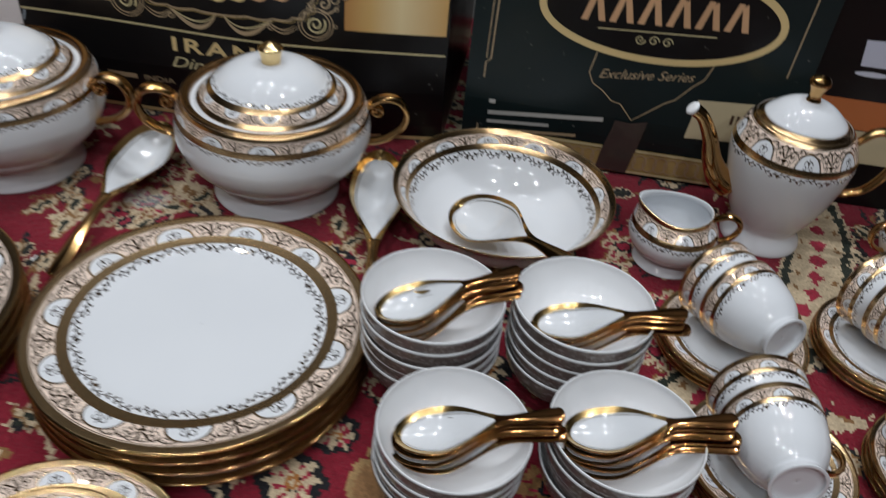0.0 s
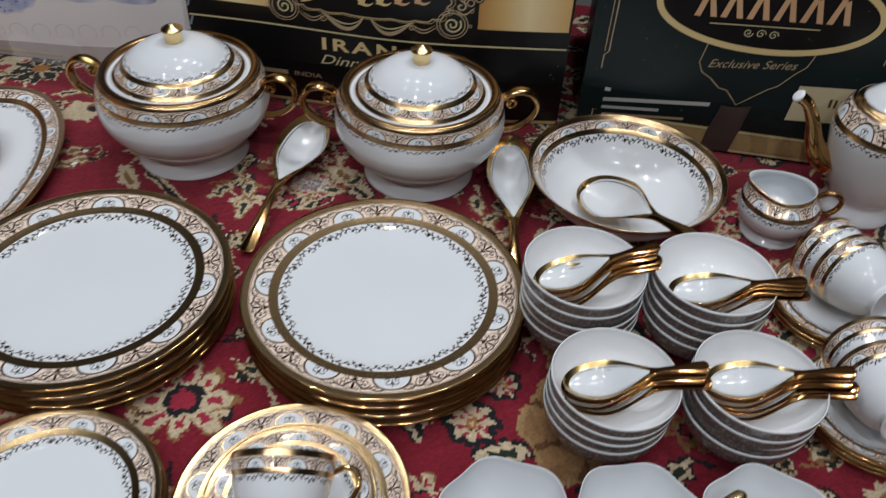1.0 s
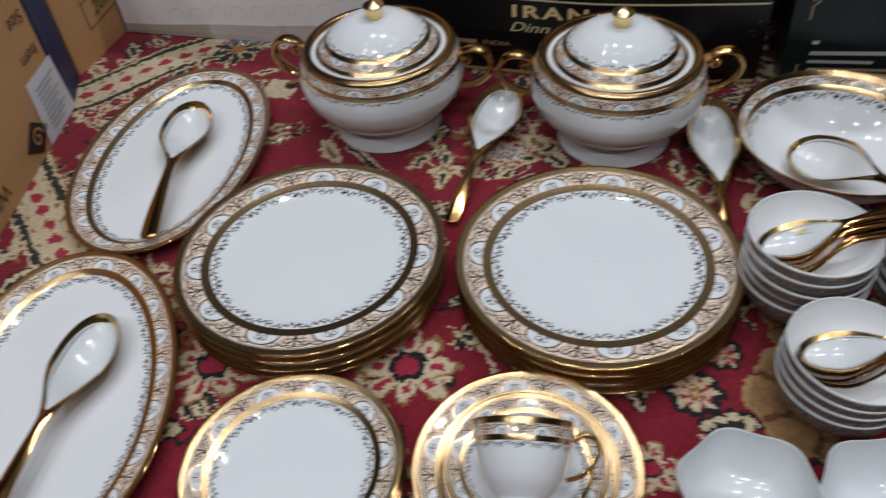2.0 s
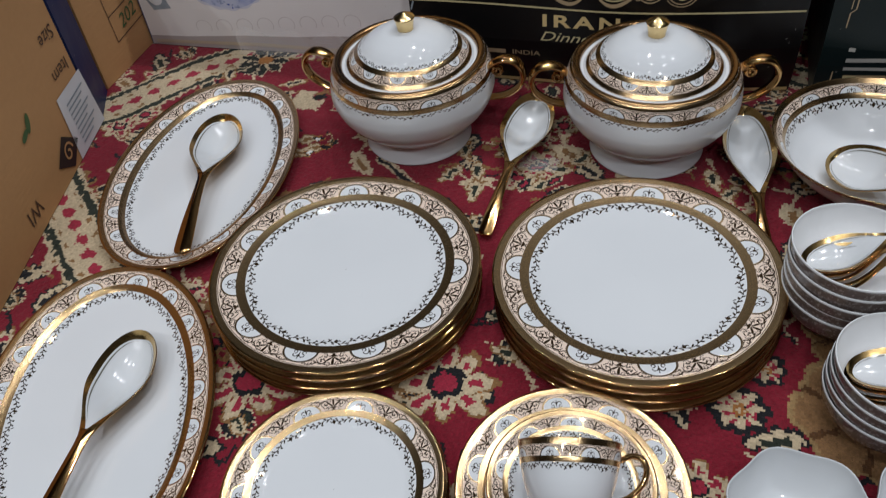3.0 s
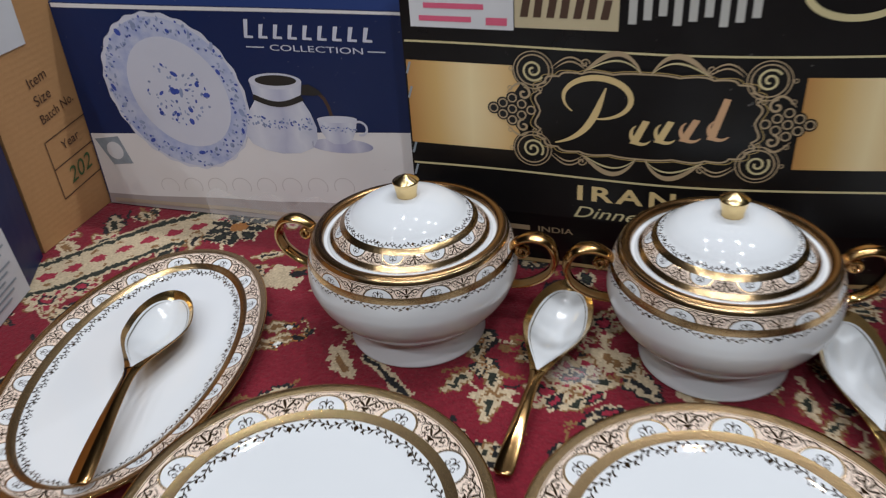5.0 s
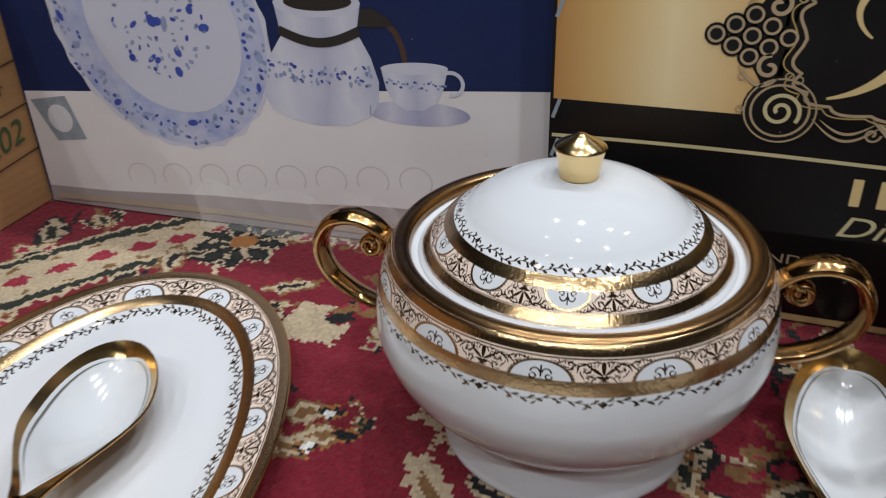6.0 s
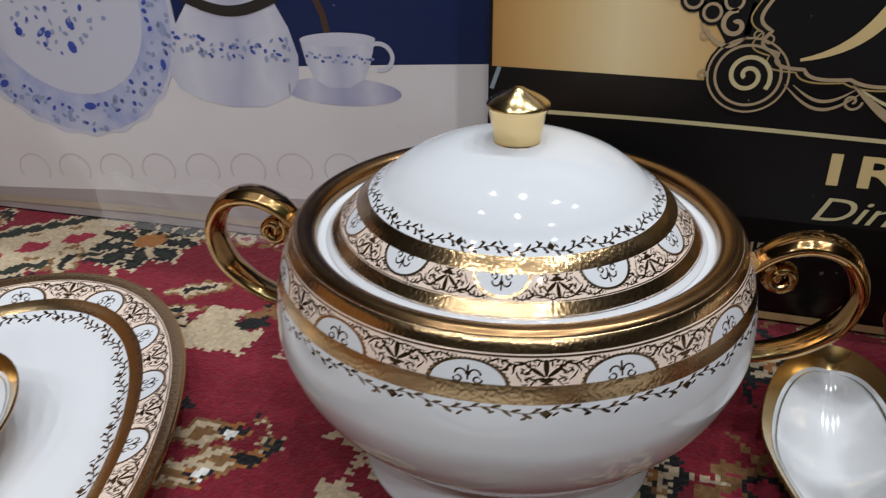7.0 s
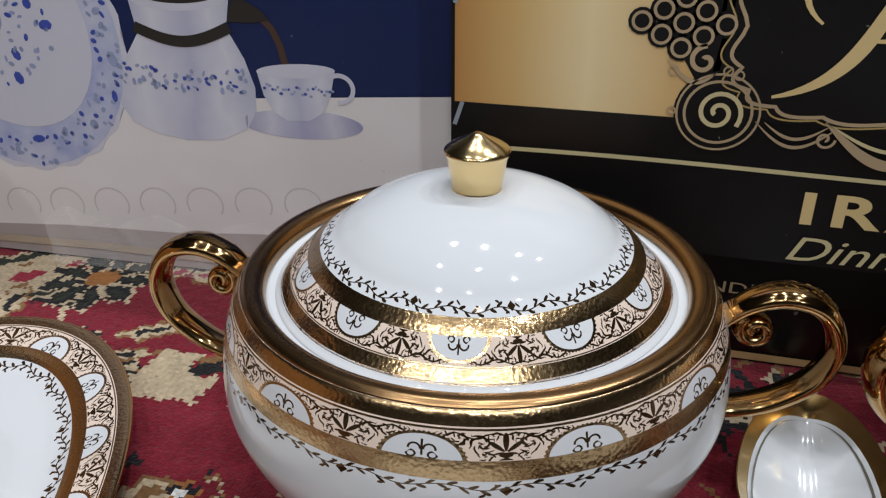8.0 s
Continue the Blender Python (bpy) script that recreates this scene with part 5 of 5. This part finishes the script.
def dessert_bowl():
    R, h = 0.0505, 0.0495
    prof = [(0.0, 0.008, -1), (0.018, 0.0085, -1), (0.033, 0.0150, -1), (0.043, 0.0290, -1), (0.0480, 0.0415, -1), (R - 0.001, h, -1), (R, h - 0.0012, -1), (0.0485, 0.037, -1), (0.040, 0.019, -1), (0.026, 0.008, -1), (0.024, 0.0, -1), (0.021, 0.0, -1), (0.019, 0.005, -1), (0.0, 0.005, -1)]
    return turned("dessert_bowl", prof, GREYED_WHITE, seg=84, steps=4, wobble=lambda a: 1 + 0.045 * np.cos(6 * a + 0.5))


bowl = dessert_bowl()
for i, (bx, by) in enumerate(((0.0195, 0.314), (0.1170, 0.331), (0.2140, 0.349))):
    tagged(copy_thing(bowl, pose(bx, by, 0.0012, 0, 0, 23 * i)), "plain white porcelain dessert bowl with a six-lobed rim", "bowl", "dessert bowls")
drop(bowl)


# spoons
def china_spoon(name, lb, w, lh, depth, rise, m, label, group, kind="spoon", hw=0.0072, thick=0.0020, band=0.0040, gold=None, crown=0.0018):
    """A china spoon, bowl round the origin, handle along +y: one channel that narrows from the bowl into the handle."""
    top = thing(name, m, label, kind, group)
    gold = gold or GILT
    y_tip, y_neck, y_end = -0.5 * lb, 0.76 * lb, 0.5 * lb + lh

    def step(v):
        v = min(1.0, max(0.0, v))
        return v * v * (3 - 2 * v)

    def half(y):
        if y <= 0:
            return w / 2 * math.sqrt(max(0.0, 1 - (y / y_tip) ** 2))
        q = w / 2 + (hw * 0.60 - w / 2) * step(y / y_neck) ** 1.05
        q += hw * 0.45 * step((y - y_neck) / (0.9 * (y_end - y_neck)))
        e = max(0.0, (y - (y_end - hw * 0.8)) / (hw * 0.8))
        return q * math.sqrt(max(0.0, 1 - e ** 2.6))

    def height(x, y):
        h = max(half(y), 1e-5)
        k = max(0.0, y) / y_end
        rim = depth + 0.10 * depth * step(-y / (0.5 * lb)) + rise * k ** 1.5 + 0.25 * depth * math.sin(math.pi * min(1, k))
        bowl = step((y_neck - y) / (0.75 * lb))
        d = (depth - thick) * (h / (w / 2)) ** 0.8 * bowl - crown * (1 - bowl)
        return rim - d * (1 - min(1.0, abs(x) / h) ** 1.8)

    ys = [y_tip * math.cos(a) for a in np.linspace(0.03, math.pi / 2, 13)] + list(np.linspace(0, y_end - hw * 0.8, 25)[1:]) + [y_end - hw * 0.8 * (1 - math.sin(a)) for a in np.linspace(0, 1.5, 7)[1:]]
    us = np.sin(np.linspace(-math.pi / 2, math.pi / 2, 15))
    rows = []
    for y in ys:
        h = half(y)
        row = [(h * u, y, height(h * u, y)) for u in us]
        row += [(h + 0.0004, y, row[-1][2] - thick * 0.5)]
        low = [(h * u * 0.985, y, height(h * u, y) - thick) for u in us[::-1]]
        row += low + [(-h - 0.0004, y, row[0][2] - thick * 0.5)]
        rows.append(row)
    P = np.array(rows)
    n = P.shape[1]
    f = sheet(P, True)
    f += [tuple(reversed(range(n))), tuple((len(rows) - 1) * n + j for j in range(n))]
    mesh_object("shell", P.reshape(-1, 3), f, gold, top, "gilded rim, back and handle")

    def inner(y):
        if y <= 0:
            return (w / 2 - band) * math.sqrt(max(0.0, 1 - (y / (y_tip + band)) ** 2))
        return half(y) - band * (1 - 0.55 * step(y / (0.7 * y_neck))) - hw * 0.62 * step(y / y_neck) ** 3

    ye = y_neck
    while inner(ye) < 0.0008:
        ye -= 0.0005
    yi = [(y_tip + band) * math.cos(a) for a in np.linspace(0.04, math.pi / 2, 12)] + list(np.linspace(0, ye, 14)[1:])
    P = np.array([[(inner(y) * u, y, height(inner(y) * u, y) + 0.0008) for u in us] for y in yi])
    # White inside, greyed: the hollow's own shade is put into the colour.
    mesh_object("lining", P.reshape(-1, 3), sheet(P), GREYED_WHITE, top, "white glazed inside, greyed for its own shade")
    bands = [[(sgn * (inner(y) + (half(y * k) * 0.99 - inner(y)) * q), y * (1 + (k - 1) * q), height(inner(y) + (half(y * k) * 0.99 - inner(y)) * q, y * (1 + (k - 1) * q)) + 0.0006) for q in (0.0, 0.33, 0.66, 1.0)]
             for sgn, order in ((-1, yi[::-1]), (1, yi)) for y in order for k in ((0.5 * lb / (0.5 * lb - band)) if y < 0 else 1.0,)]
    P = np.array(bands)
    mesh_object("gilded_rim", P.reshape(-1, 3), sheet(P), RIM_GOLD, top, "soft gold band inside the rim")
    lo, hi = [], []
    for y in yi[1:-1]:
        for acc, q in ((lo, 0.90), (hi, 0.935)):
            acc.append((inner(y) * q, y * 0.97, height(inner(y) * q, y * 0.97) + 0.0013))
    mirror = [[(-x, y, z) for x, y, z in acc[::-1]] for acc in (lo, hi)]
    P = np.array([lo + mirror[0], hi + mirror[1]])
    mesh_object("painted_line", P.reshape(-1, 3), sheet(P, True), GREY_LINE, top)
    return top


def aim(x, y, z, tx, ty, tilt=0.0, roll=0.0):
    """A pose at x, y, z with +y turned toward tx, ty."""
    a = math.degrees(math.atan2(ty - y, tx - x)) - 90
    return pose(x, y, z, 0, 0, a) @ pose(0, 0, 0, tilt, roll, 0)


def laid(tip, end, lb, lh, depth, roll=0.0):
    """The pose that lays a spoon of bowl length lb and handle lh from its tip to its handle's end."""
    t, e = Vector(tip), Vector(end)
    d = (e - t).normalized()
    c = t + d * (lb / 2)
    tilt = math.degrees(math.asin(d.z))
    return aim(c.x, c.y, c.z - depth, e.x, e.y, tilt, roll)


SERVER = "large white and gold porcelain serving spoon"
china_spoon("serving_spoon", 0.112, 0.061, 0.118, 0.024, -0.006, aim(-0.2835, 0.762, 0.007, -0.291, 0.594, -6), SERVER + " lying on the carpet", "serving spoons", hw=0.0075, band=0.0050, gold=BRONZE)
china_spoon("serving_spoon", 0.124, 0.057, 0.094, 0.024, -0.006, aim(-0.032, 0.766, 0.007, -0.008, 0.620, -6), SERVER + " lying on the carpet", "serving spoons", hw=0.0075, band=0.0050, gold=BRONZE)
china_spoon("serving_spoon", 0.106, 0.064, 0.142, 0.022, 0.0, laid((-0.668, 0.711, 0.0315), (-0.594, 0.473, 0.028), 0.106, 0.142, 0.022), SERVER + " lying on a platter", "serving spoons", hw=0.0085, band=0.0044, gold=BRONZE)
china_spoon("serving_spoon", 0.100, 0.060, 0.142, 0.022, 0.0, laid((-0.573, 0.366, 0.0315), (-0.540, 0.128, 0.028), 0.100, 0.142, 0.022), SERVER + " lying on a platter", "serving spoons", hw=0.0085, band=0.0044, gold=BRONZE)
china_spoon("serving_spoon", 0.092, 0.062, 0.068, 0.018, 0.0, laid((0.056, 0.757, 0.034), (0.176, 0.660, 0.070), 0.092, 0.068, 0.018, 20), SERVER + " lying in a bowl", "serving spoons", hw=0.0075, band=0.0034)

SOUP = (((0.016, 0.541, 0.076), (0.125, 0.579, 0.108), 5), ((0.138, 0.558, 0.076), (0.249, 0.559, 0.106), 4), ((0.052, 0.439, 0.062), (0.163, 0.453, 0.092), 4), ((0.169, 0.467, 0.062), (0.280, 0.474, 0.092), 5))
for tip, end, n in SOUP:
    for k in range(n):
        m = pose(0.0012 * k - 0.0022 * (k % 3), -0.0032 * k + 0.0012 * (k % 2), -0.0027 * k) @ laid(tip, end, 0.064, 0.054, 0.010)
        china_spoon("soup_spoon", 0.064, 0.041, 0.054, 0.010, 0.004, m, "white and gold porcelain soup spoon nested in a bowl", "soup spoons", hw=0.0062, thick=0.0016, band=0.0044, gold=LUSTRE, crown=0.0007)


# tureens
def tureen(x, y, turn):
    top = thing("tureen", pose(x, y, 0.0, 0, 0, turn), "white porcelain soup tureen with gilded bands, lid on", "tureen", "tureens")
    body = [(0.0, 0.006, -1), (0.050, 0.005, -1), (0.061, 0.0, -1), (0.0655, 0.0005, -1), (0.0652, 0.004, -1), (0.0615, 0.0120, -1), (0.0600, 0.0195, -1), (0.0635, 0.0245, -1), (0.0780, 0.0370, -1), (0.0910, 0.0530, -0.95), (0.0975, 0.0690, -0.9), (0.0983, 0.0790, -0.5), (0.0974, 0.0890, 0.0), (0.0964, 0.0942, 0.235), (0.0950, 0.1000, 0.415), (0.0918, 0.1092, 0.81), (0.0889, 0.1140, 0.96)]
    body += [(0.0862, 0.1130, -1), (0.0818, 0.1104, -1), (0.0785, 0.1092, -1), (0.0735, 0.1086, -1), (0.071, 0.107, -1), (0.071, 0.085, -1), (0.0, 0.080, -1)]
    turned("body", body, DECOR, top, repeats=12, seg=112, spin=0.25, steps=5)
    roll = [(0.0887, 0.1136, 0), (0.0884, 0.1146, 0), (0.0868, 0.1156, 0), (0.0843, 0.1158, 0), (0.0818, 0.1149, 0), (0.0801, 0.1131, 0), (0.0794, 0.1104, 0)]
    turned("gilded_lip", roll, LIP, top, "smooth dark gilded lip", seg=112, steps=4)
    lid = turned("lid", [(0.0000, 0.1464, -3), (0.0140, 0.1460, -2.5), (0.0287, 0.1436, -1.6), (0.0410, 0.1388, -0.8), (0.0487, 0.1338, -0.3), (0.0533, 0.1298, 0.0), (0.0584, 0.1264, 0.235), (0.0629, 0.1228, 0.415), (0.0702, 0.1153, 0.83), (0.0732, 0.1122, 1.0), (0.0746, 0.1108, -1), (0.0756, 0.1100, -1), (0.0758, 0.1092, -1), (0.0717, 0.1088, -1), (0.0000, 0.112, -1)], DECOR, top, repeats=11, seg=112, spin=0.5, steps=5)
    turned("knob", [(0.0, 0.1443, 0), (0.0090, 0.1447, 0), (0.0092, 0.1473, 0), (0.0104, 0.1545, 0), (0.0115, 0.1589, 0), (0.0121, 0.1603, 0), (0.0118, 0.1615, 0), (0.0085, 0.1637, 0), (0.0040, 0.1659, 0), (0.0016, 0.1673, 0), (0.0, 0.1675, 0)], CUTLERY, lid, "bright gilded knob", seg=48, steps=4)
    for s in (-1, 1):
        h = swept("handle", [(s * 0.0920, 0, 0.1000), (s * 0.102, 0, 0.1092), (s * 0.1145, 0, 0.1132), (s * 0.1270, 0, 0.1092), (s * 0.1340, 0, 0.0957), (s * 0.1305, 0, 0.0802), (s * 0.1190, 0, 0.0690), (s * 0.1065, 0, 0.0630), (s * 0.0950, 0, 0.0605)],
                  [0.0030, 0.0036, 0.0040, 0.0040, 0.0038, 0.0036, 0.0034, 0.0032, 0.0030], GILT, top, "scrolled gilded handle", flat=2.1, side=(0, 1, 0))
        c = [(s * (0.105 + 0.0065 * (1 - 0.75 * k) * math.cos(2.2 + 8.0 * k)), 0, 0.0985 + 0.0065 * (1 - 0.75 * k) * math.sin(2.2 + 8.0 * k)) for k in np.linspace(0, 1, 14)]
        swept("volute", c, [0.0026] * 14, GILT, h, flat=1.9, side=(0, 1, 0), seg=8, steps=3)
    return top


tureen(-0.4223, 0.759, 4)
tureen(-0.1455, 0.785, 12)


# cups
def cup(m, label, handle_at=0.0, inverted=False):
    top = thing("teacup", m, label, "cup", "teacups")
    prof = [(0.0, 0.007, -3), (0.014, 0.0075, -2), (0.026, 0.0160, -2), (0.0330, 0.0320, -1.5), (0.0368, 0.0560, -1), (0.0375, 0.0620, -1), (0.0381, 0.0622, 1.05), (0.0383, 0.0610, 1.0), (0.0380, 0.0575, 0.83), (0.0370, 0.0490, 0.42), (0.0362, 0.0450, 0.22), (0.0350, 0.0400, 0.0), (0.0325, 0.0300, -0.5), (0.0280, 0.0190, -1), (0.0215, 0.0105, -1), (0.0185, 0.0070, -1), (0.0205, 0.0012, -1), (0.0205, 0.0, -1), (0.0180, 0.0, -1), (0.0170, 0.0035, -1), (0.0, 0.004, -1)]
    turned("bowl", prof, DECOR, top, repeats=8, seg=72, steps=4)
    c, s = math.cos(handle_at), math.sin(handle_at)
    rz = [(0.0355, 0.050), (0.0450, 0.0545), (0.0530, 0.0520), (0.0555, 0.0430), (0.0510, 0.0330), (0.0420, 0.0250), (0.0315, 0.0215)]
    swept("handle", [(r * c, r * s, z) for r, z in rz], [0.0020, 0.0024, 0.0024, 0.0023, 0.0022, 0.0021, 0.0018], GILT, top, "curled gilded handle", flat=1.7, side=(-s, c, 0), seg=10)
    return top


def axis_pose(base, direction):
    """The local z axis along a direction, from the point base."""
    q = Vector(direction).normalized().to_track_quat("Z", "Y")
    return Matrix.Translation(base) @ q.to_matrix().to_4x4()


# the cup that lies on its side on the laid saucer
lying = Matrix.Translation((-0.1375, 0.258, 0.0500)) @ pose(0, 0, 0, 0, 0, 11) @ pose(0, 0, 0, -64, 0, 0)
cup(lying, "gilded white teacup lying on its side on a saucer", handle_at=0.0)
# inverted pairs leaning on their saucers; base toward the viewer
for (mx, my), (ex, ey), lift in (((0.296, 0.676), (0.345, 0.593), 0.10), ((0.314, 0.543), (0.328, 0.440), 0.10), ((0.440, 0.700), (0.49, 0.613), 0.10), ((0.455, 0.560), (0.47, 0.458), 0.10)):
    d = Vector((ex - mx, ey - my, 0)).normalized()
    d = Vector((d.x, d.y, lift)).normalized()
    for k in range(2):
        mouth = Vector((mx, my, 0.056)) + d * (0.030 * k)
        base = mouth + d * 0.062
        m = axis_pose(base, -d) @ pose(0, 0, 0, 0, 0, 60)
        cup(m, "gilded white teacup, one of a nested pair lying upside down", handle_at=2.4)


# creamer, coffee pot and sugar bowl
def creamer(x, y, turn):
    top = thing("creamer", pose(x, y, 0, 0, 0, turn), "white porcelain cream jug with a gilded shoulder", "jug")
    prof = [(0.0, 0.011, -1), (0.024, 0.013, -1), (0.0395, 0.026, -1), (0.0415, 0.040, -1), (0.0355, 0.053, -1), (0.0310, 0.0605, -1), (0.0312, 0.0655, -1), (0.0326, 0.0662, 1.1), (0.0334, 0.0648, 1.0), (0.0332, 0.0600, 0.82), (0.0366, 0.0545, 0.62), (0.0412, 0.0480, 0.41), (0.0432, 0.0430, 0.22), (0.0442, 0.0375, 0.0), (0.0438, 0.0320, -0.6), (0.0405, 0.0235, -1), (0.0325, 0.0150, -1), (0.0268, 0.0110, -1), (0.0268, 0.0080, -1), (0.0325, 0.0015, -1), (0.0325, 0.0, -1), (0.029, 0.0, -1), (0.026, 0.005, -1), (0.0, 0.007, -1)]
    ob = turned("body", prof, DECOR, top, repeats=7, seg=80, steps=4)
    for v in ob.data.vertices:
        k = min(1.0, max(0.0, (v.co.z - 0.046) / 0.024))
        r = math.hypot(v.co.x, v.co.y) + 1e-6
        side = abs(v.co.y) / r
        v.co.z -= 0.0055 * k * k * side ** 2
        if v.co.x < 0:
            c = (-v.co.x / r) ** 3
            v.co.x *= 1 + 0.34 * k * c
            v.co.z += 0.0040 * k * c
        v.co.y *= 1 - 0.06 * k
    swept("handle", [(0.033, 0, 0.058), (0.046, 0, 0.0665), (0.056, 0, 0.064), (0.060, 0, 0.055), (0.055, 0, 0.043), (0.047, 0, 0.037), (0.040, 0, 0.037)], [0.0024, 0.0030, 0.0030, 0.0028, 0.0026, 0.0024, 0.0020], GILT, top, "gilded loop handle", flat=1.7, side=(0, 1, 0), seg=10)


creamer(0.270, 0.766, -6)


def coffee_pot(x, y, turn):
    top = thing("coffee_pot", pose(x, y, 0, 0, 0, turn), "tall white porcelain coffee pot with gilded spout and handle", "coffee pot")
    prof = [(0.0, 0.010, -1), (0.030, 0.008, -1), (0.0385, 0.0, -1), (0.0415, 0.0005, -1), (0.0405, 0.006, -1), (0.0350, 0.0150, -1), (0.0345, 0.0220, -1), (0.0410, 0.0330, -1), (0.0510, 0.0580, -1), (0.0580, 0.0850, -0.8), (0.0612, 0.1040, 0.0), (0.0612, 0.1120, 0.22), (0.0595, 0.1190, 0.42), (0.0530, 0.1330, 0.72), (0.0490, 0.1388, 0.84), (0.0462, 0.1414, 1.0), (0.0430, 0.1400, -1), (0.0, 0.139, -1)]
    turned("body", prof, DECOR, top, repeats=8, seg=88, spin=0.3, steps=4)
    lid = turned("lid", [(0.0, 0.1640, -1), (0.012, 0.1632, -1), (0.026, 0.1570, -1), (0.0375, 0.1475, -1), (0.0400, 0.1440, 0.9), (0.0428, 0.1415, 1.0), (0.0430, 0.1405, 1.05), (0.0, 0.1402, -1)], DECOR, top, repeats=8, seg=72, steps=4)
    turned("knob", [(0.0, 0.1625, 0), (0.0070, 0.1630, 0), (0.0060, 0.1680, 0), (0.0075, 0.1760, 0), (0.0105, 0.1830, 0), (0.0075, 0.1880, 0), (0.0, 0.1905, 0)], GILT, lid, "gilded finial", seg=32, steps=4)
    sp = swept("spout", [(-0.050, 0, 0.058), (-0.064, 0, 0.068), (-0.076, 0, 0.088), (-0.085, 0, 0.112), (-0.097, 0, 0.132), (-0.109, 0, 0.141)], [0.0150, 0.0130, 0.0100, 0.0078, 0.0066, 0.0070], GILT, top, "gilded swan spout", side=(0, 1, 0), seg=16)
    turned("spout_lip", [(0.0, 0.0, 0), (0.0068, 0.0, 0), (0.0078, 0.003, 0), (0.0060, 0.0048, 0), (0.0, 0.003, 0)], PLAIN_WHITE, sp, "white spout tip", seg=24, steps=0).matrix_basis = pose(-0.108, 0, 0.1395, 0, -50, 0)
    swept("handle", [(0.055, 0, 0.120), (0.072, 0, 0.137), (0.092, 0, 0.136), (0.103, 0, 0.117), (0.100, 0, 0.092), (0.085, 0, 0.070), (0.060, 0, 0.062), (0.050, 0, 0.060)], [0.0030, 0.0040, 0.0042, 0.0040, 0.0038, 0.0036, 0.0032, 0.0028], GILT, top, "gilded scroll handle", flat=1.5, side=(0, 1, 0))


coffee_pot(0.376, 0.836, 4)


def sugar_bowl(x, y, turn):
    top = thing("sugar_bowl", pose(x, y, 0, 0, 0, turn), "small white porcelain sugar bowl with gilded handles", "sugar bowl")
    body = [(0.0, 0.006, -1), (0.026, 0.0, -1), (0.031, 0.0005, -1), (0.029, 0.010, -1), (0.038, 0.024, -1), (0.0445, 0.042, 0.0), (0.0440, 0.050, 0.22), (0.0425, 0.056, 0.42), (0.0390, 0.064, 0.83), (0.0365, 0.068, 1.0), (0.034, 0.068, -1), (0.0, 0.066, -1)]
    turned("body", body, DECOR, top, repeats=7, seg=72, steps=4)
    turned("lid", [(0.0, 0.084, -1), (0.015, 0.082, -1), (0.027, 0.075, 0.2), (0.034, 0.069, 1.0), (0.035, 0.067, -1), (0.0, 0.067, -1)], DECOR, top, repeats=7, seg=64, steps=4)
    for s in (-1, 1):
        swept("handle", [(s * 0.040, 0, 0.058), (s * 0.050, 0, 0.066), (s * 0.060, 0, 0.060), (s * 0.060, 0, 0.046), (s * 0.050, 0, 0.036), (s * 0.041, 0, 0.034)], [0.002, 0.0026, 0.0026, 0.0025, 0.0023, 0.002], GILT, top, "gilded handle", flat=1.7, side=(0, 1, 0), seg=10)


sugar_bowl(0.525, 0.800, 10)


# gilt cutlery laid across the dessert bowls
def flat_spoon(m, lh=0.070, wide=0.014):
    """A gold metal spoon lying face down: domed back, slim handle that widens to a rounded end."""
    top = thing("dessert_spoon", m, "polished gold-coloured metal dessert spoon across the bowls", "spoon", "gold cutlery")
    n, rings = 40, 8
    t = np.linspace(0, 2 * np.pi, n, endpoint=False)

    def ring(k, z):
        return np.stack([wide * np.sin(t) * (1 - 0.16 * np.cos(t)) * k, 0.024 * np.cos(t) * k, np.full(n, z)], 1)

    rows = [ring(k, 0.0065 * (1 - k ** 2) + 0.001) for k in np.linspace(0.03, 1, rings)]
    rows.append(ring(1.0, 0.0))
    rows += [ring(k, 0.0065 * (1 - k ** 2)) for k in np.linspace(0.97, 0.03, rings)]
    P = np.array(rows)
    f = sheet(P, True)
    f += [tuple(range(n)), tuple(reversed([(len(rows) - 1) * n + j for j in range(n)]))]
    mesh_object("bowl", P.reshape(-1, 3), f, CUTLERY, top)
    swept("handle", [(0, 0.018, 0.0026), (0, 0.030, 0.0030), (0, 0.022 + lh * 0.4, 0.0030), (0, 0.022 + lh * 0.75, 0.0020), (0, 0.022 + lh * 0.95, 0.0014), (0, 0.022 + lh, 0.0014)], [0.0016, 0.0013, 0.0012, 0.0015, 0.0018, 0.0008], CUTLERY, top, flat=3.0, side=(1, 0, 0), seg=12)
    return top


flat_spoon(aim(0.014, 0.289, 0.0500, 0.11, 0.290), 0.075)
flat_spoon(aim(0.098, 0.292, 0.0485, 0.194, 0.368, 3), 0.100)
flat_spoon(aim(0.190, 0.327, 0.0500, 0.30, 0.310), 0.085)


# scrap of clear film beside the first ladle
def film_scrap(x, y):
    pts = []
    for i in range(7):
        pts.append([(x + 0.0075 * j + 0.002 * math.sin(i * 2.1 + j), y - 0.004 * i + 0.003 * math.sin(j * 1.7), 0.004 + 0.007 * abs(math.sin(i * 1.3 + j * 0.9))) for j in range(7)])
    P = np.array(pts)
    ob = mesh_object("plastic_scrap", P.reshape(-1, 3), sheet(P), FILM)
    ob.visible_shadow = False
    tagged(ob, "crumpled scrap of clear plastic film on the carpet", "plastic film")


film_scrap(-0.282, 0.727)
